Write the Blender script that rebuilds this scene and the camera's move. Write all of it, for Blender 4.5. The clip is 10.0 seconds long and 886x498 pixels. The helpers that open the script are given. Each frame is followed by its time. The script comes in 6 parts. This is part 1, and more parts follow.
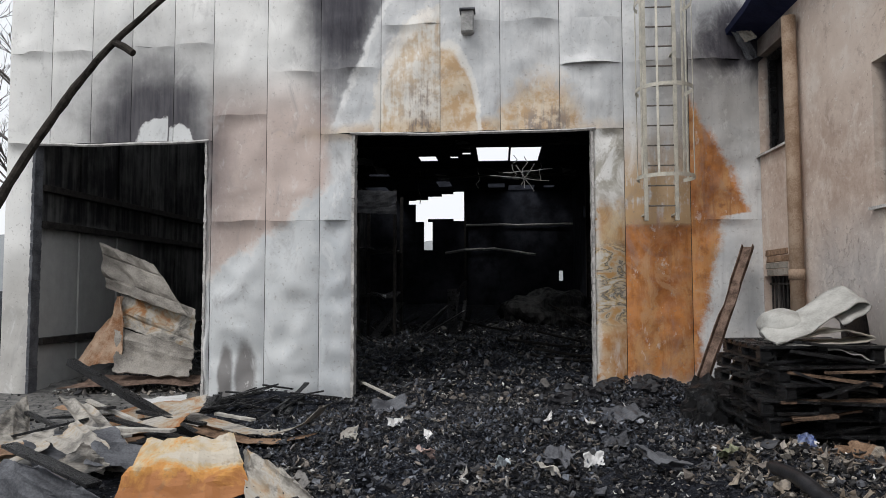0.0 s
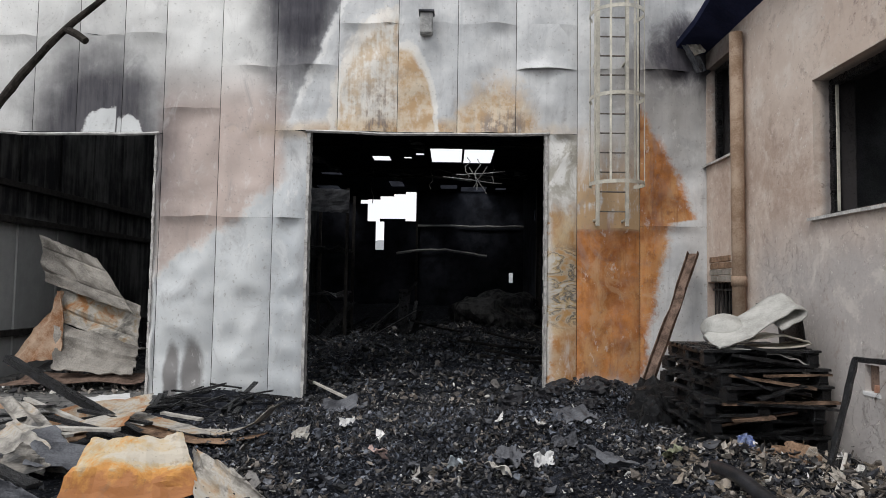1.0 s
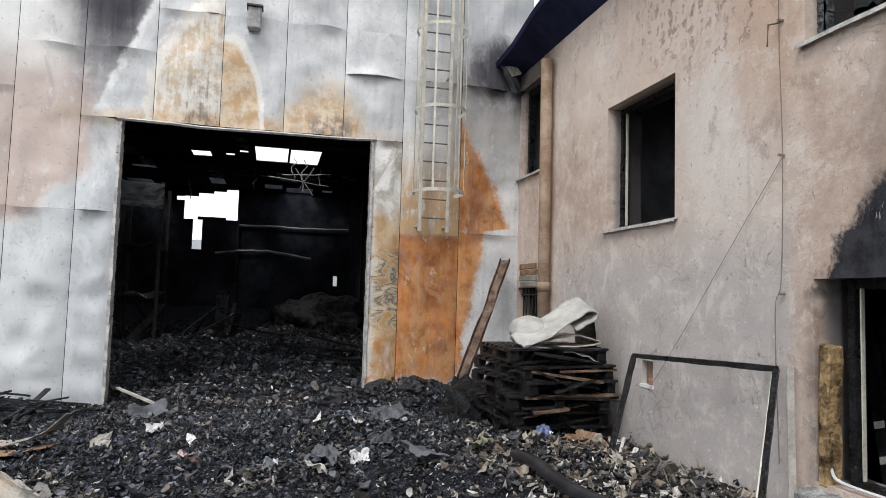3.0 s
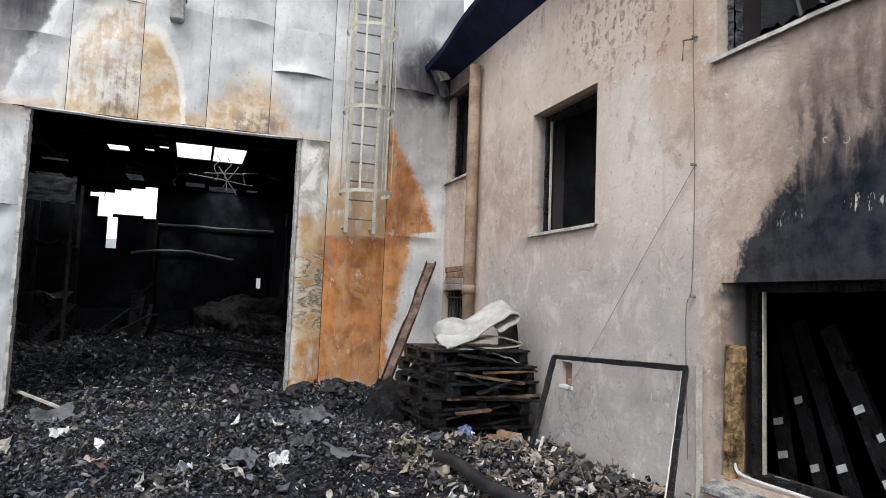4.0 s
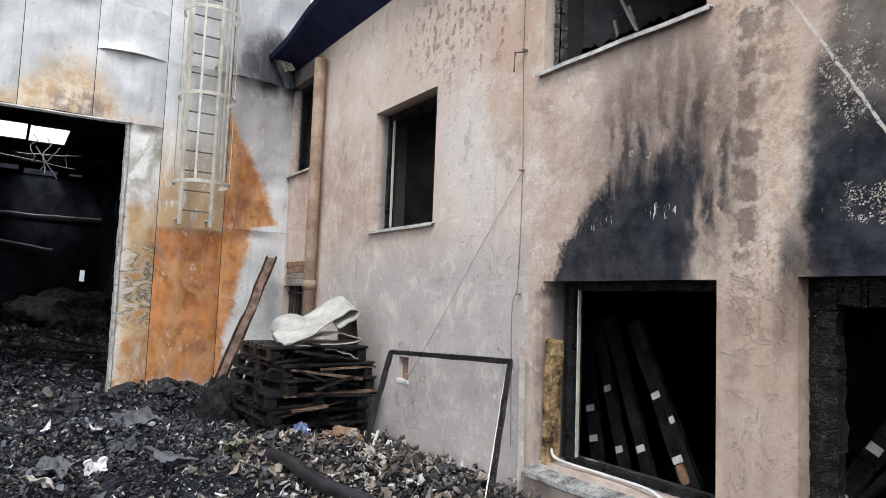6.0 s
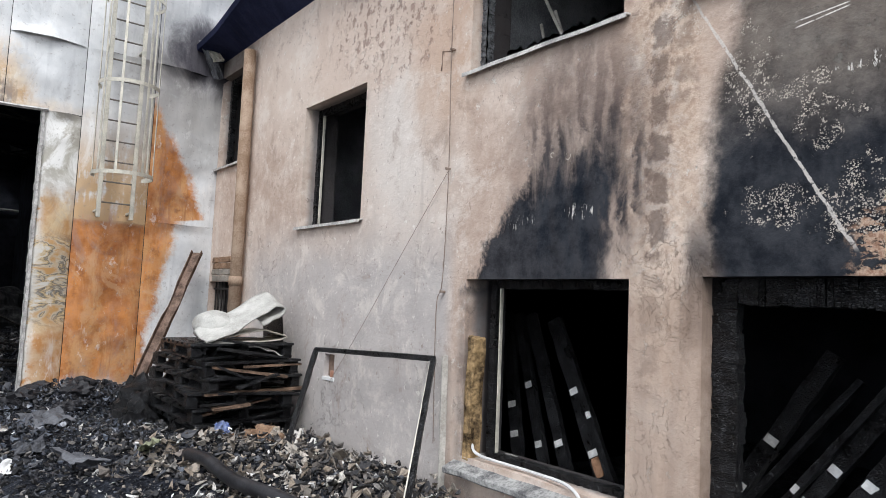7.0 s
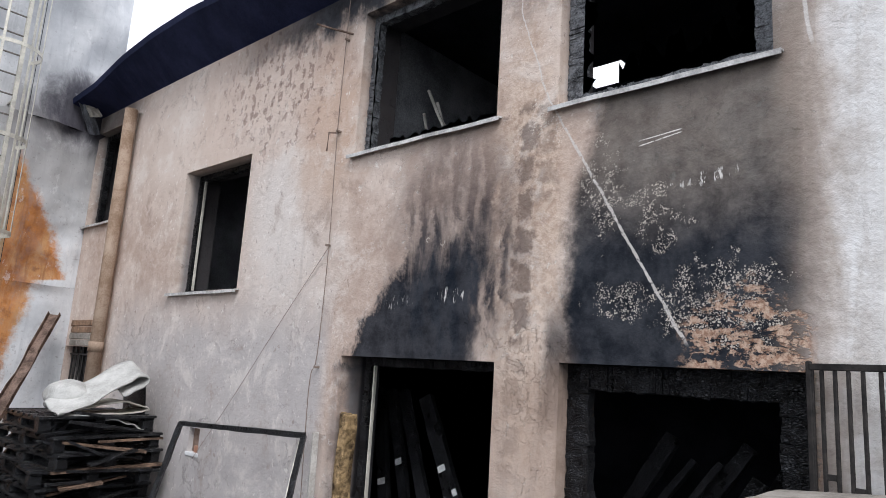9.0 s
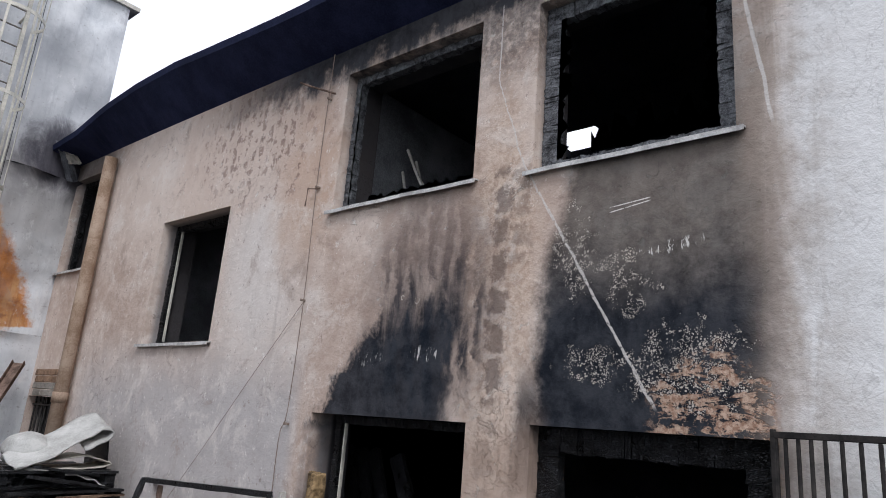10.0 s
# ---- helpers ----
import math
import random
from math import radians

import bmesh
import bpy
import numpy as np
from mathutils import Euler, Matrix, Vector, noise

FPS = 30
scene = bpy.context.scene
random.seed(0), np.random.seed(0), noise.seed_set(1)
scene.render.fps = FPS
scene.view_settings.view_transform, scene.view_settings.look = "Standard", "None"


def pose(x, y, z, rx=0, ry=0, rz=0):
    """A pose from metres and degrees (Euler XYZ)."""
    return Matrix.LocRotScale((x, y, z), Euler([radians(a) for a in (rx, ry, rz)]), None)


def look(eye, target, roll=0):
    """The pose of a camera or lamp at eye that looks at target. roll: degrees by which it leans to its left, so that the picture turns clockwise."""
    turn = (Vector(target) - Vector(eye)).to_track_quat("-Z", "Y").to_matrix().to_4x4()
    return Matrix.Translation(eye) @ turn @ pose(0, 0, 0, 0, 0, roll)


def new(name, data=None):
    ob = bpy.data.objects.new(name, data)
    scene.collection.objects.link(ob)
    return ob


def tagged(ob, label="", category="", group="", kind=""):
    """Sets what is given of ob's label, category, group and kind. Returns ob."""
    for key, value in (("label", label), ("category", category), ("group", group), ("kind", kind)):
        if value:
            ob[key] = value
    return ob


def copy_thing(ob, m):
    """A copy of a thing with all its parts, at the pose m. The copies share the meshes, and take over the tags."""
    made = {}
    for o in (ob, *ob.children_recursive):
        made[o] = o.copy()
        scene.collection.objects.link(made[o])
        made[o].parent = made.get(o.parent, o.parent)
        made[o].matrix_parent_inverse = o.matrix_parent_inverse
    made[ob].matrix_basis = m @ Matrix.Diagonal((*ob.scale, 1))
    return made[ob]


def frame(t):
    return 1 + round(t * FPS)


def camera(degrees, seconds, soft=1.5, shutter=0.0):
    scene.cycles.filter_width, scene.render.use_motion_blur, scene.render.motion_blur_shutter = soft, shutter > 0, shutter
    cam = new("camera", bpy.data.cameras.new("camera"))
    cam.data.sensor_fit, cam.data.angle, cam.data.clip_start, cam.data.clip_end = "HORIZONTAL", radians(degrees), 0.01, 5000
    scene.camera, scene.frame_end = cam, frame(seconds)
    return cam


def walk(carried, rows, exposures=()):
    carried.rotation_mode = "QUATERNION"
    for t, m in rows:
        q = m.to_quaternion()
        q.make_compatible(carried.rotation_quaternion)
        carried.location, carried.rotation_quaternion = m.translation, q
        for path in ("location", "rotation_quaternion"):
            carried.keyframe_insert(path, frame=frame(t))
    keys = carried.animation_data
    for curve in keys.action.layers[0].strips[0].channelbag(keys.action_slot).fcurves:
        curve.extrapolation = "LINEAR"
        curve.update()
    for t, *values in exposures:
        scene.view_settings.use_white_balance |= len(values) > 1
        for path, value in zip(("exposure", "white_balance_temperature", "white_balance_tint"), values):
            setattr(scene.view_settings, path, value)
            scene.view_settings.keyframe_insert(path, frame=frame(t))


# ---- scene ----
cam = camera(66.1, 10.0, soft=0.85)
PATH = [
    (0, (-3.506, -9.489, 1.531), (-3.675, -7.499, 1.646), -0.1),
    (0.5, (-3.576, -9.504, 1.526), (-3.702, -7.512, 1.642), 0.3),
    (1, (-3.56, -9.52, 1.534), (-3.583, -7.524, 1.651), 0.9),
    (1.5, (-3.586, -9.55, 1.561), (-3.496, -7.555, 1.674), 0.9),
    (2, (-3.579, -9.581, 1.536), (-3.343, -7.599, 1.659), 0.9),
    (2.5, (-3.563, -9.648, 1.522), (-3.197, -7.686, 1.653), 1.3),
    (4, (-3.529, -9.669, 1.471), (-2.846, -7.796, 1.633), 2.2),
    (4.5, (-3.524, -9.703, 1.477), (-2.75, -7.866, 1.64), 2.4),
    (5, (-3.494, -9.723, 1.493), (-2.622, -7.93, 1.65), 2.2),
    (5.5, (-3.49, -9.745, 1.499), (-2.508, -8.011, 1.658), 2.1),
    (7, (-3.396, -9.842, 1.498), (-2.171, -8.269, 1.66), 2.5),
    (7.5, (-3.369, -9.885, 1.499), (-2.075, -8.371, 1.669), 2.7),
    (8, (-3.43, -9.908, 1.517), (-2.066, -8.459, 1.723), 3.3),
    (8.5, (-3.486, -9.962, 1.556), (-2.073, -8.575, 1.834), 3.5),
    (9, (-3.489, -10.004, 1.589), (-2.039, -8.675, 1.956), 3.6),
    (9.5, (-3.505, -10.029, 1.602), (-2.045, -8.738, 2.05), 3.9),
    (10, (-3.523, -10.056, 1.623), (-2.063, -8.791, 2.144), 4.6),
]
EXPOSURES = [(0.0, -0.04, 6500, 10), (1.0, 0.04, 6500, 10), (2.5, 0.31, 6480, 10), (4.0, 0.46, 6420, 10), (5.5, 0.57, 6360, 10), (7.5, 0.7, 6230, 10), (8.5, 0.66, 6150, 11), (9.0, 0.54, 6130, 12), (10.0, 0.22, 6080, 13)]
walk(cam, [(t, look(eye, target, roll)) for t, eye, target, roll in PATH], EXPOSURES)
# ---------- world, sun, exposure ----------
world = bpy.data.worlds.new("overcast_sky")
scene.world = world
world.use_nodes = True
wn = world.node_tree
sky = wn.nodes.new("ShaderNodeTexSky")
sky.sky_type = "NISHITA"
sky.sun_disc = False
sky.sun_elevation, sky.sun_rotation = radians(52), radians(215)
sky.air_density, sky.dust_density, sky.ozone_density = 1.0, 6.0, 1.0
# a closed, bright cloud cover over the clear sky
cover = wn.nodes.new("ShaderNodeMix")
cover.data_type = "RGBA"
cover.inputs[0].default_value = 0.9
cover.inputs[7].default_value = (7.6, 7.8, 8.1, 1)
wn.links.new(sky.outputs[0], cover.inputs[6])
wn.links.new(cover.outputs[2], wn.nodes["Background"].inputs[0])
wn.nodes["Background"].inputs[1].default_value = 0.137

sun = new("sun", bpy.data.lights.new("sun", "SUN"))
sun.data.energy, sun.data.angle, sun.data.color = 1.3, radians(20), (1.0, 0.985, 0.96)
sun.matrix_world = look((-5.0, -7.0, 10.0), (0, 0, 0))

# ---------- node helpers ----------


class Mat:
    """A node material with short calls for maths on sockets."""

    def __init__(self, name, rough=0.8, metal=0.0, spec=0.3):
        self.mat = bpy.data.materials.new(name)
        self.mat.use_nodes = True
        self.nt = self.mat.node_tree
        self.bsdf = self.nt.nodes["Principled BSDF"]
        self.bsdf.inputs["Roughness"].default_value = rough
        self.bsdf.inputs["Metallic"].default_value = metal
        self.bsdf.inputs["Specular IOR Level"].default_value = spec
        geo = self.nt.nodes.new("ShaderNodeNewGeometry")
        self.pos = geo.outputs["Position"]
        self.island = geo.outputs["Random Per Island"]
        sep = self.nt.nodes.new("ShaderNodeSeparateXYZ")
        self.nt.links.new(self.pos, sep.inputs[0])
        self.x, self.y, self.z = sep.outputs

    def put(self, value, socket):
        if isinstance(value, bpy.types.NodeSocket):
            self.nt.links.new(value, socket)
        elif isinstance(value, tuple):
            socket.default_value = (*value, 1) if len(value) == 3 and len(socket.default_value) == 4 else value
        else:
            socket.default_value = value

    def f(self, op, a, b=0.0, c=0.0, clamp=False):
        n = self.nt.nodes.new("ShaderNodeMath")
        n.operation, n.use_clamp = op, clamp
        self.put(a, n.inputs[0]), self.put(b, n.inputs[1]), self.put(c, n.inputs[2])
        return n.outputs[0]

    def add(self, a, b):
        return self.f("ADD", a, b)

    def sub(self, a, b):
        return self.f("SUBTRACT", a, b)

    def mul(self, a, b):
        return self.f("MULTIPLY", a, b)

    def step(self, v, lo, hi, smooth=True):
        """0 at lo, 1 at hi; lo may be above hi."""
        n = self.nt.nodes.new("ShaderNodeMapRange")
        n.interpolation_type = "SMOOTHSTEP" if smooth else "LINEAR"
        if lo > hi:
            return self.sub(1.0, self.step(v, hi, lo, smooth))
        self.put(v, n.inputs[0])
        n.inputs[1].default_value, n.inputs[2].default_value = lo, hi
        return n.outputs[0]

    def band(self, v, a, b, soft=0.05):
        return self.mul(self.step(v, a - soft, a + soft), self.step(v, b + soft, b - soft))

    def vec(self, sx=1.0, sy=1.0, sz=1.0, src=None):
        n = self.nt.nodes.new("ShaderNodeMapping")
        self.put(src or self.pos, n.inputs[0])
        n.inputs["Scale"].default_value = (sx, sy, sz)
        return n.outputs[0]

    def local(self):
        n = self.nt.nodes.new("ShaderNodeTexCoord")
        return n.outputs["Object"]

    def noise(self, scale, detail=4.0, rough=0.6, vec=None, dist=0.0):
        n = self.nt.nodes.new("ShaderNodeTexNoise")
        n.inputs["Scale"].default_value, n.inputs["Detail"].default_value = scale, detail
        n.inputs["Roughness"].default_value, n.inputs["Distortion"].default_value = rough, dist
        self.put(vec or self.pos, n.inputs["Vector"])
        return n.outputs[0]

    def cells(self, scale, vec=None, edge=False):
        n = self.nt.nodes.new("ShaderNodeTexVoronoi")
        if edge:
            n.feature = "DISTANCE_TO_EDGE"
        n.inputs["Scale"].default_value = scale
        self.put(vec or self.pos, n.inputs["Vector"])
        return n.outputs["Distance"]

    def mix(self, fac, a, b, mode="MIX"):
        n = self.nt.nodes.new("ShaderNodeMix")
        n.data_type, n.blend_type = "RGBA", mode
        self.put(fac, n.inputs[0]), self.put(a, n.inputs[6]), self.put(b, n.inputs[7])
        return n.outputs[2]

    def ramp(self, v, stops, constant=False):
        n = self.nt.nodes.new("ShaderNodeValToRGB")
        if constant:
            n.color_ramp.interpolation = "CONSTANT"
        els = n.color_ramp.elements
        for i, (p, c) in enumerate(stops):
            e = els[i] if i < 2 else els.new(p)
            e.position, e.color = p, (*c, 1)
        self.put(v, n.inputs[0])
        return n.outputs[0]

    def blob(self, u, v, cu, cv, ru, rv, soft=0.3, wob=None, amount=0.6):
        """1 inside an ellipse, with an edge broken by the noise wob."""
        a = self.f("DIVIDE", self.sub(u, cu), ru)
        b = self.f("DIVIDE", self.sub(v, cv), rv)
        r = self.f("SQRT", self.add(self.mul(a, a), self.mul(b, b)))
        if wob is not None:
            r = self.add(r, self.mul(self.sub(wob, 0.5), amount * 2))
        return self.step(r, 1.0 + soft, 1.0 - soft)

    def both(self, *fs):
        out = fs[0]
        for s in fs[1:]:
            out = self.mul(out, s)
        return out

    def any(self, *fs):
        out = fs[0]
        for s in fs[1:]:
            out = self.f("MAXIMUM", out, s)
        return out

    def bump(self, height, strength=0.3, dist=0.02):
        n = self.nt.nodes.new("ShaderNodeBump")
        n.inputs["Strength"].default_value, n.inputs["Distance"].default_value = strength, dist
        self.put(height, n.inputs["Height"])
        self.nt.links.new(n.outputs[0], self.bsdf.inputs["Normal"])

    def colour(self, c, rough=None):
        self.put(c, self.bsdf.inputs["Base Color"])
        if rough is not None:
            self.put(rough, self.bsdf.inputs["Roughness"])
        return self.mat


def plain(name, a, b, scale=6.0, rough=0.8, metal=0.0, spec=0.12, bump=0.3, fine=60.0, dist=0.01):
    """Two-tone surface with grain, for lesser things."""
    m = Mat(name, rough, metal, spec)
    v = m.local()
    n1, n2 = m.noise(scale, 5, 0.65, v), m.noise(fine, 3, 0.6, v)
    m.bump(m.add(n1, m.mul(n2, 0.5)), bump, dist)
    return m.colour(m.mix(m.step(m.add(m.mul(n1, 0.7), m.mul(n2, 0.3)), 0.35, 0.65), a, b))


# ---------- materials ----------


def facade_metal():
    m = Mat("scorched_sheet_metal", 0.48, 0.0, 0.4)
    x, z = m.x, m.z
    n1, n2 = m.noise(1.3, 6, 0.65), m.noise(5.0, 5, 0.65)
    n3 = m.noise(22.0, 4, 0.6)
    run = m.noise(1.0, 5, 0.65, m.vec(14, 14, 0.7))
    blot = m.noise(2.6, 6, 0.7, m.vec(1, 1, 0.6), 0.8)
    c = m.mix(m.step(n1, 0.3, 0.7), (0.49, 0.505, 0.52), (0.71, 0.715, 0.715))
    c = m.mix(m.mul(m.step(run, 0.5, 0.75), 0.35), c, (0.36, 0.37, 0.39))
    # warm white paint on the far bays
    c = m.mix(m.mul(m.step(x, -5.9, -6.4), 0.8), c, (0.83, 0.825, 0.80))
    # pinkish heat-faded band over the pier
    low = m.sub(z, m.add(1.62, m.mul(m.add(x, 7.7), 0.8)))
    pink = m.both(m.band(m.add(x, m.mul(m.sub(n2, 0.5), 0.3)), -7.72, -5.95, 0.12),
                  m.step(m.add(low, m.mul(m.sub(n1, 0.5), 1.1)), -0.08, 0.12), m.step(z, 4.9, 3.9))
    c = m.mix(m.mul(pink, 0.85), c, m.mix(n2, (0.50, 0.375, 0.33), (0.56, 0.45, 0.40)))
    blue = m.both(m.band(x, -7.72, -5.55, 0.05), m.step(m.add(low, m.mul(m.sub(n1, 0.5), 1.1)), 0.08, -0.1))
    c = m.mix(m.mul(blue, 0.6), c, m.mix(n2, (0.38, 0.43, 0.48), (0.56, 0.58, 0.59)))
    # dark tongues at the foot of the pier
    tong = m.any(m.blob(x, z, -7.42, 0.3, 0.11, 0.42, 0.25, n2, 0.25), m.blob(x, z, -7.13, 0.33, 0.15, 0.45, 0.25, n2, 0.25))
    c = m.mix(m.mul(tong, 0.8), c, (0.13, 0.115, 0.11))
    c = m.mix(m.mul(m.both(m.step(x, -10.2, -10.5), m.step(z, 2.4, 1.4)), 0.6), c, m.mix(n2, (0.16, 0.14, 0.12), (0.42, 0.40, 0.37)))
    # ochre burnt paint above the gate
    ax, az = m.add(x, 4.35), m.f("DIVIDE", m.sub(z, 3.74), 1.78)
    al = m.f("DIVIDE", ax, 0.95)
    arl = m.add(m.f("SQRT", m.add(m.mul(al, al), m.mul(az, az))), m.mul(m.sub(n2, 0.5), 0.3))
    side_l = m.step(x, -4.335, -4.36)
    cream = m.both(m.step(arl, 1.06, 0.98), side_l)
    rim_l = m.both(m.step(m.f("ABSOLUTE", m.sub(arl, 0.97)), 0.09, 0.03), side_l)
    c = m.mix(m.mul(cream, 0.8), c, m.mix(m.step(m.add(m.mul(n2, 0.6), m.mul(run, 0.4)), 0.42, 0.58), (0.74, 0.70, 0.63), (0.54, 0.39, 0.23)))
    br = m.f("DIVIDE", ax, 0.56)
    bz = m.f("DIVIDE", m.sub(z, 3.74), 1.28)
    arr = m.add(m.f("SQRT", m.add(m.mul(br, br), m.mul(bz, bz))), m.mul(m.sub(n2, 0.5), 0.25))
    side_r = m.step(x, -4.36, -4.335)
    rim_r = m.both(m.step(m.f("ABSOLUTE", m.sub(arr, 1.0)), 0.09, 0.03), side_r)
    och = m.any(m.both(m.blob(x, z, -2.92, 3.75, 0.5, 0.75, 0.3, n2, 0.5), m.step(blot, 0.4, 0.5)), m.both(m.step(arr, 1.04, 0.9), side_r),
                m.blob(x, z, -2.95, 3.82, 0.55, 0.5, 0.3, blot, 0.8), m.blob(x, z, -4.0, 3.75, 1.9, 0.16, 0.5, n2, 0.6))
    c = m.mix(m.mul(och, 0.9), c, m.mix(m.step(n2, 0.38, 0.62), (0.64, 0.53, 0.39), (0.50, 0.31, 0.14)))
    c = m.mix(m.mul(m.any(rim_l, rim_r), 0.75), c, (0.78, 0.76, 0.72))
    strk = m.both(m.step(m.add(m.mul(run, 0.5), m.mul(n2, 0.5)), 0.46, 0.56), m.any(m.blob(x, z, -4.62, 4.0, 0.26, 0.5, 0.4, n2, 0.6), m.blob(x, z, -2.85, 3.8, 0.4, 0.28, 0.4, n2, 0.6)))
    c = m.mix(m.mul(strk, 0.7), c, (0.16, 0.15, 0.16))
    # right-hand pier: bubbled paint, solid rust, bare metal
    jamb = m.both(m.band(x, -2.4, -1.8, 0.012), m.step(z, 3.75, 3.7))
    swirl = m.noise(1.0, 5, 0.62, m.vec(2.2, 1, 4.2), 1.1)
    c = m.mix(m.both(jamb, m.step(m.add(z, m.mul(m.sub(n2, 0.5), 0.6)), 2.95, 2.5)), c, m.mix(m.step(blot, 0.36, 0.6), (0.40, 0.22, 0.09), (0.55, 0.43, 0.27)))
    c = m.mix(m.both(jamb, m.step(z, 2.25, 2.0), m.step(z, 0.9, 1.15)), c, m.ramp(swirl, [(0.38, (0.55, 0.53, 0.49)), (0.45, (0.47, 0.35, 0.19)), (0.49, (0.10, 0.095, 0.09)), (0.53, (0.46, 0.40, 0.31)), (0.62, (0.43, 0.25, 0.10))]))
    c = m.mix(m.both(jamb, m.step(m.add(z, m.mul(m.sub(n1, 0.5), 0.5)), 1.15, 0.85)), c, m.mix(m.step(n2, 0.35, 0.65), (0.44, 0.21, 0.075), (0.56, 0.40, 0.26)))
    c = m.mix(m.both(jamb, m.step(x, -2.1, -2.22), m.step(n2, 0.42, 0.5)), c, m.mix(n3, (0.42, 0.40, 0.36), (0.66, 0.645, 0.61)))
    c = m.mix(m.both(jamb, m.step(m.add(z, m.mul(m.sub(n2, 0.5), 0.7)), 2.6, 2.95)), c, m.mix(m.step(blot, 0.4, 0.55), (0.42, 0.4, 0.35), (0.76, 0.755, 0.735)))
    edge = m.add(m.mul(m.sub(blot, 0.5), 0.9), m.mul(m.sub(n1, 0.5), 0.7))
    hi_rim = m.add(x, m.f("MAXIMUM", 0.2, m.add(0.07, m.mul(m.sub(z, 2.57), 0.53))))
    lo_rim = m.add(x, m.add(0.46, m.mul(m.sub(2.5, z), 0.2)))
    upper = m.step(z, 2.5, 2.56)
    rim_d = m.add(m.mul(hi_rim, upper), m.mul(lo_rim, m.sub(1.0, upper)))
    rust2 = m.both(m.step(x, -0.925, -0.915), m.step(m.add(rim_d, m.add(m.mul(edge, 0.42), m.mul(m.sub(n3, 0.5), 0.16))), 0.07, -0.09))
    rust1 = m.both(m.band(x, -1.805, -0.92, 0.008), m.step(m.add(z, m.mul(edge, 0.5)), 2.75, 2.3))
    rust = m.both(m.any(rust1, rust2), m.step(m.add(z, m.mul(edge, 0.6)), 0.12, 0.42))
    rc = m.mix(m.step(m.noise(2.0, 6, 0.7), 0.35, 0.65), (0.29, 0.10, 0.028), (0.53, 0.215, 0.06))
    rc = m.mix(m.mul(m.step(m.noise(1.1, 6, 0.7, m.vec(1.6, 1, 0.7), 0.7), 0.46, 0.64), 0.62), rc, (0.56, 0.33, 0.15))
    rc = m.mix(m.mul(m.step(n2, 0.56, 0.7), 0.7), rc, (0.24, 0.10, 0.055))
    rc = m.mix(m.mul(m.step(n3, 0.66, 0.72), 0.5), rc, (0.55, 0.42, 0.3))
    rc = m.mix(m.mul(m.step(run, 0.52, 0.7), 0.5), rc, (0.22, 0.085, 0.035))
    rc = m.mix(m.mul(m.both(m.step(blot, 0.52, 0.6), m.step(z, 2.6, 1.6)), 0.55), rc, (0.50, 0.30, 0.16))
    c = m.mix(m.mul(rust, m.add(0.82, m.mul(n2, 0.3))), c, rc)
    tint = m.both(m.band(x, -1.805, -0.92, 0.01), m.step(z, 2.36, 2.42), m.step(z, 4.0, 2.8))
    c = m.mix(m.mul(tint, m.step(m.add(m.mul(n2, 0.5), m.mul(run, 0.5)), 0.36, 0.5)), c, m.mix(n1, (0.44, 0.26, 0.11), (0.52, 0.40, 0.27)))
    c = m.mix(m.both(m.step(x, -2.3, -2.2), m.step(z, 0.34, 0.16), m.sub(1.0, rust)), c, m.mix(n2, (0.45, 0.38, 0.28), (0.62, 0.58, 0.52)))
    film = m.noise(1.7, 7, 0.72, m.vec(1.3, 1, 0.7), 0.9)
    # soot: fan over the side bay, streak beside the gate, corner under the eaves
    fan = m.blob(m.add(x, m.mul(m.sub(z, 3.7), 0.1)), z, -8.62, 3.5, 1.12, 1.55, 0.5, n1, 0.3)
    fan = m.any(fan, m.blob(x, z, -8.6, 4.0, 0.95, 0.85, 0.5, n1, 0.3), m.mul(m.blob(x, z, -8.7, 4.1, 1.5, 1.3, 0.6, n1, 0.3), 0.5))
    peel = m.any(m.both(m.blob(x, z, -8.42, 3.62, 0.42, 0.42, 0.05, n2, 0.3), m.step(x, -8.345, -8.36)),
                 m.both(m.blob(x, z, -8.2, 3.6, 0.24, 0.34, 0.05, n2, 0.3), m.step(x, -8.34, -8.325)))
    fan = m.mul(fan, m.sub(1.0, peel))
    arc = m.sub(x, m.add(-5.85, m.mul(m.sub(z, 4.0), 0.42)))
    arc = m.add(arc, m.mul(m.sub(n2, 0.5), 0.22))
    streak = m.both(m.step(arc, 0.02, -0.05), m.blob(x, z, -5.75, 5.9, 0.62, 1.75, 0.55, n1, 0.3))
    corner = m.any(m.blob(x, z, -0.15, 4.95, 0.75, 0.55, 0.5, film, 0.8), m.mul(m.blob(x, z, -0.6, 5.9, 0.9, 0.9, 0.6, n1, 0.6), 0.35))
    haze = m.mul(m.blob(x, z, -3.4, 6.6, 2.2, 0.9, 0.6, n1, 0.7), 0.3)
    brownish = m.mul(m.both(m.step(x, -1.9, -0.9), m.blob(x, z, -0.3, 4.3, 1.3, 0.9, 0.6, film, 0.9), m.sub(1.0, rust)), 0.5)
    c = m.mix(brownish, c, (0.26, 0.22, 0.19))
    soot = m.f("MULTIPLY", m.any(fan, streak, corner, haze), m.add(0.82, m.mul(run, 0.2)), clamp=True)
    c = m.mix(m.mul(peel, 0.7), c, (0.55, 0.57, 0.58))
    c = m.mix(soot, c, m.mix(n2, (0.024, 0.022, 0.033), (0.05, 0.046, 0.06)))
    clean = m.sub(1.0, soot)
    rim = m.both(m.step(m.f("ABSOLUTE", m.sub(arc, 0.05)), 0.055, 0.02), m.step(z, 3.9, 4.3), m.step(z, 6.0, 5.4))
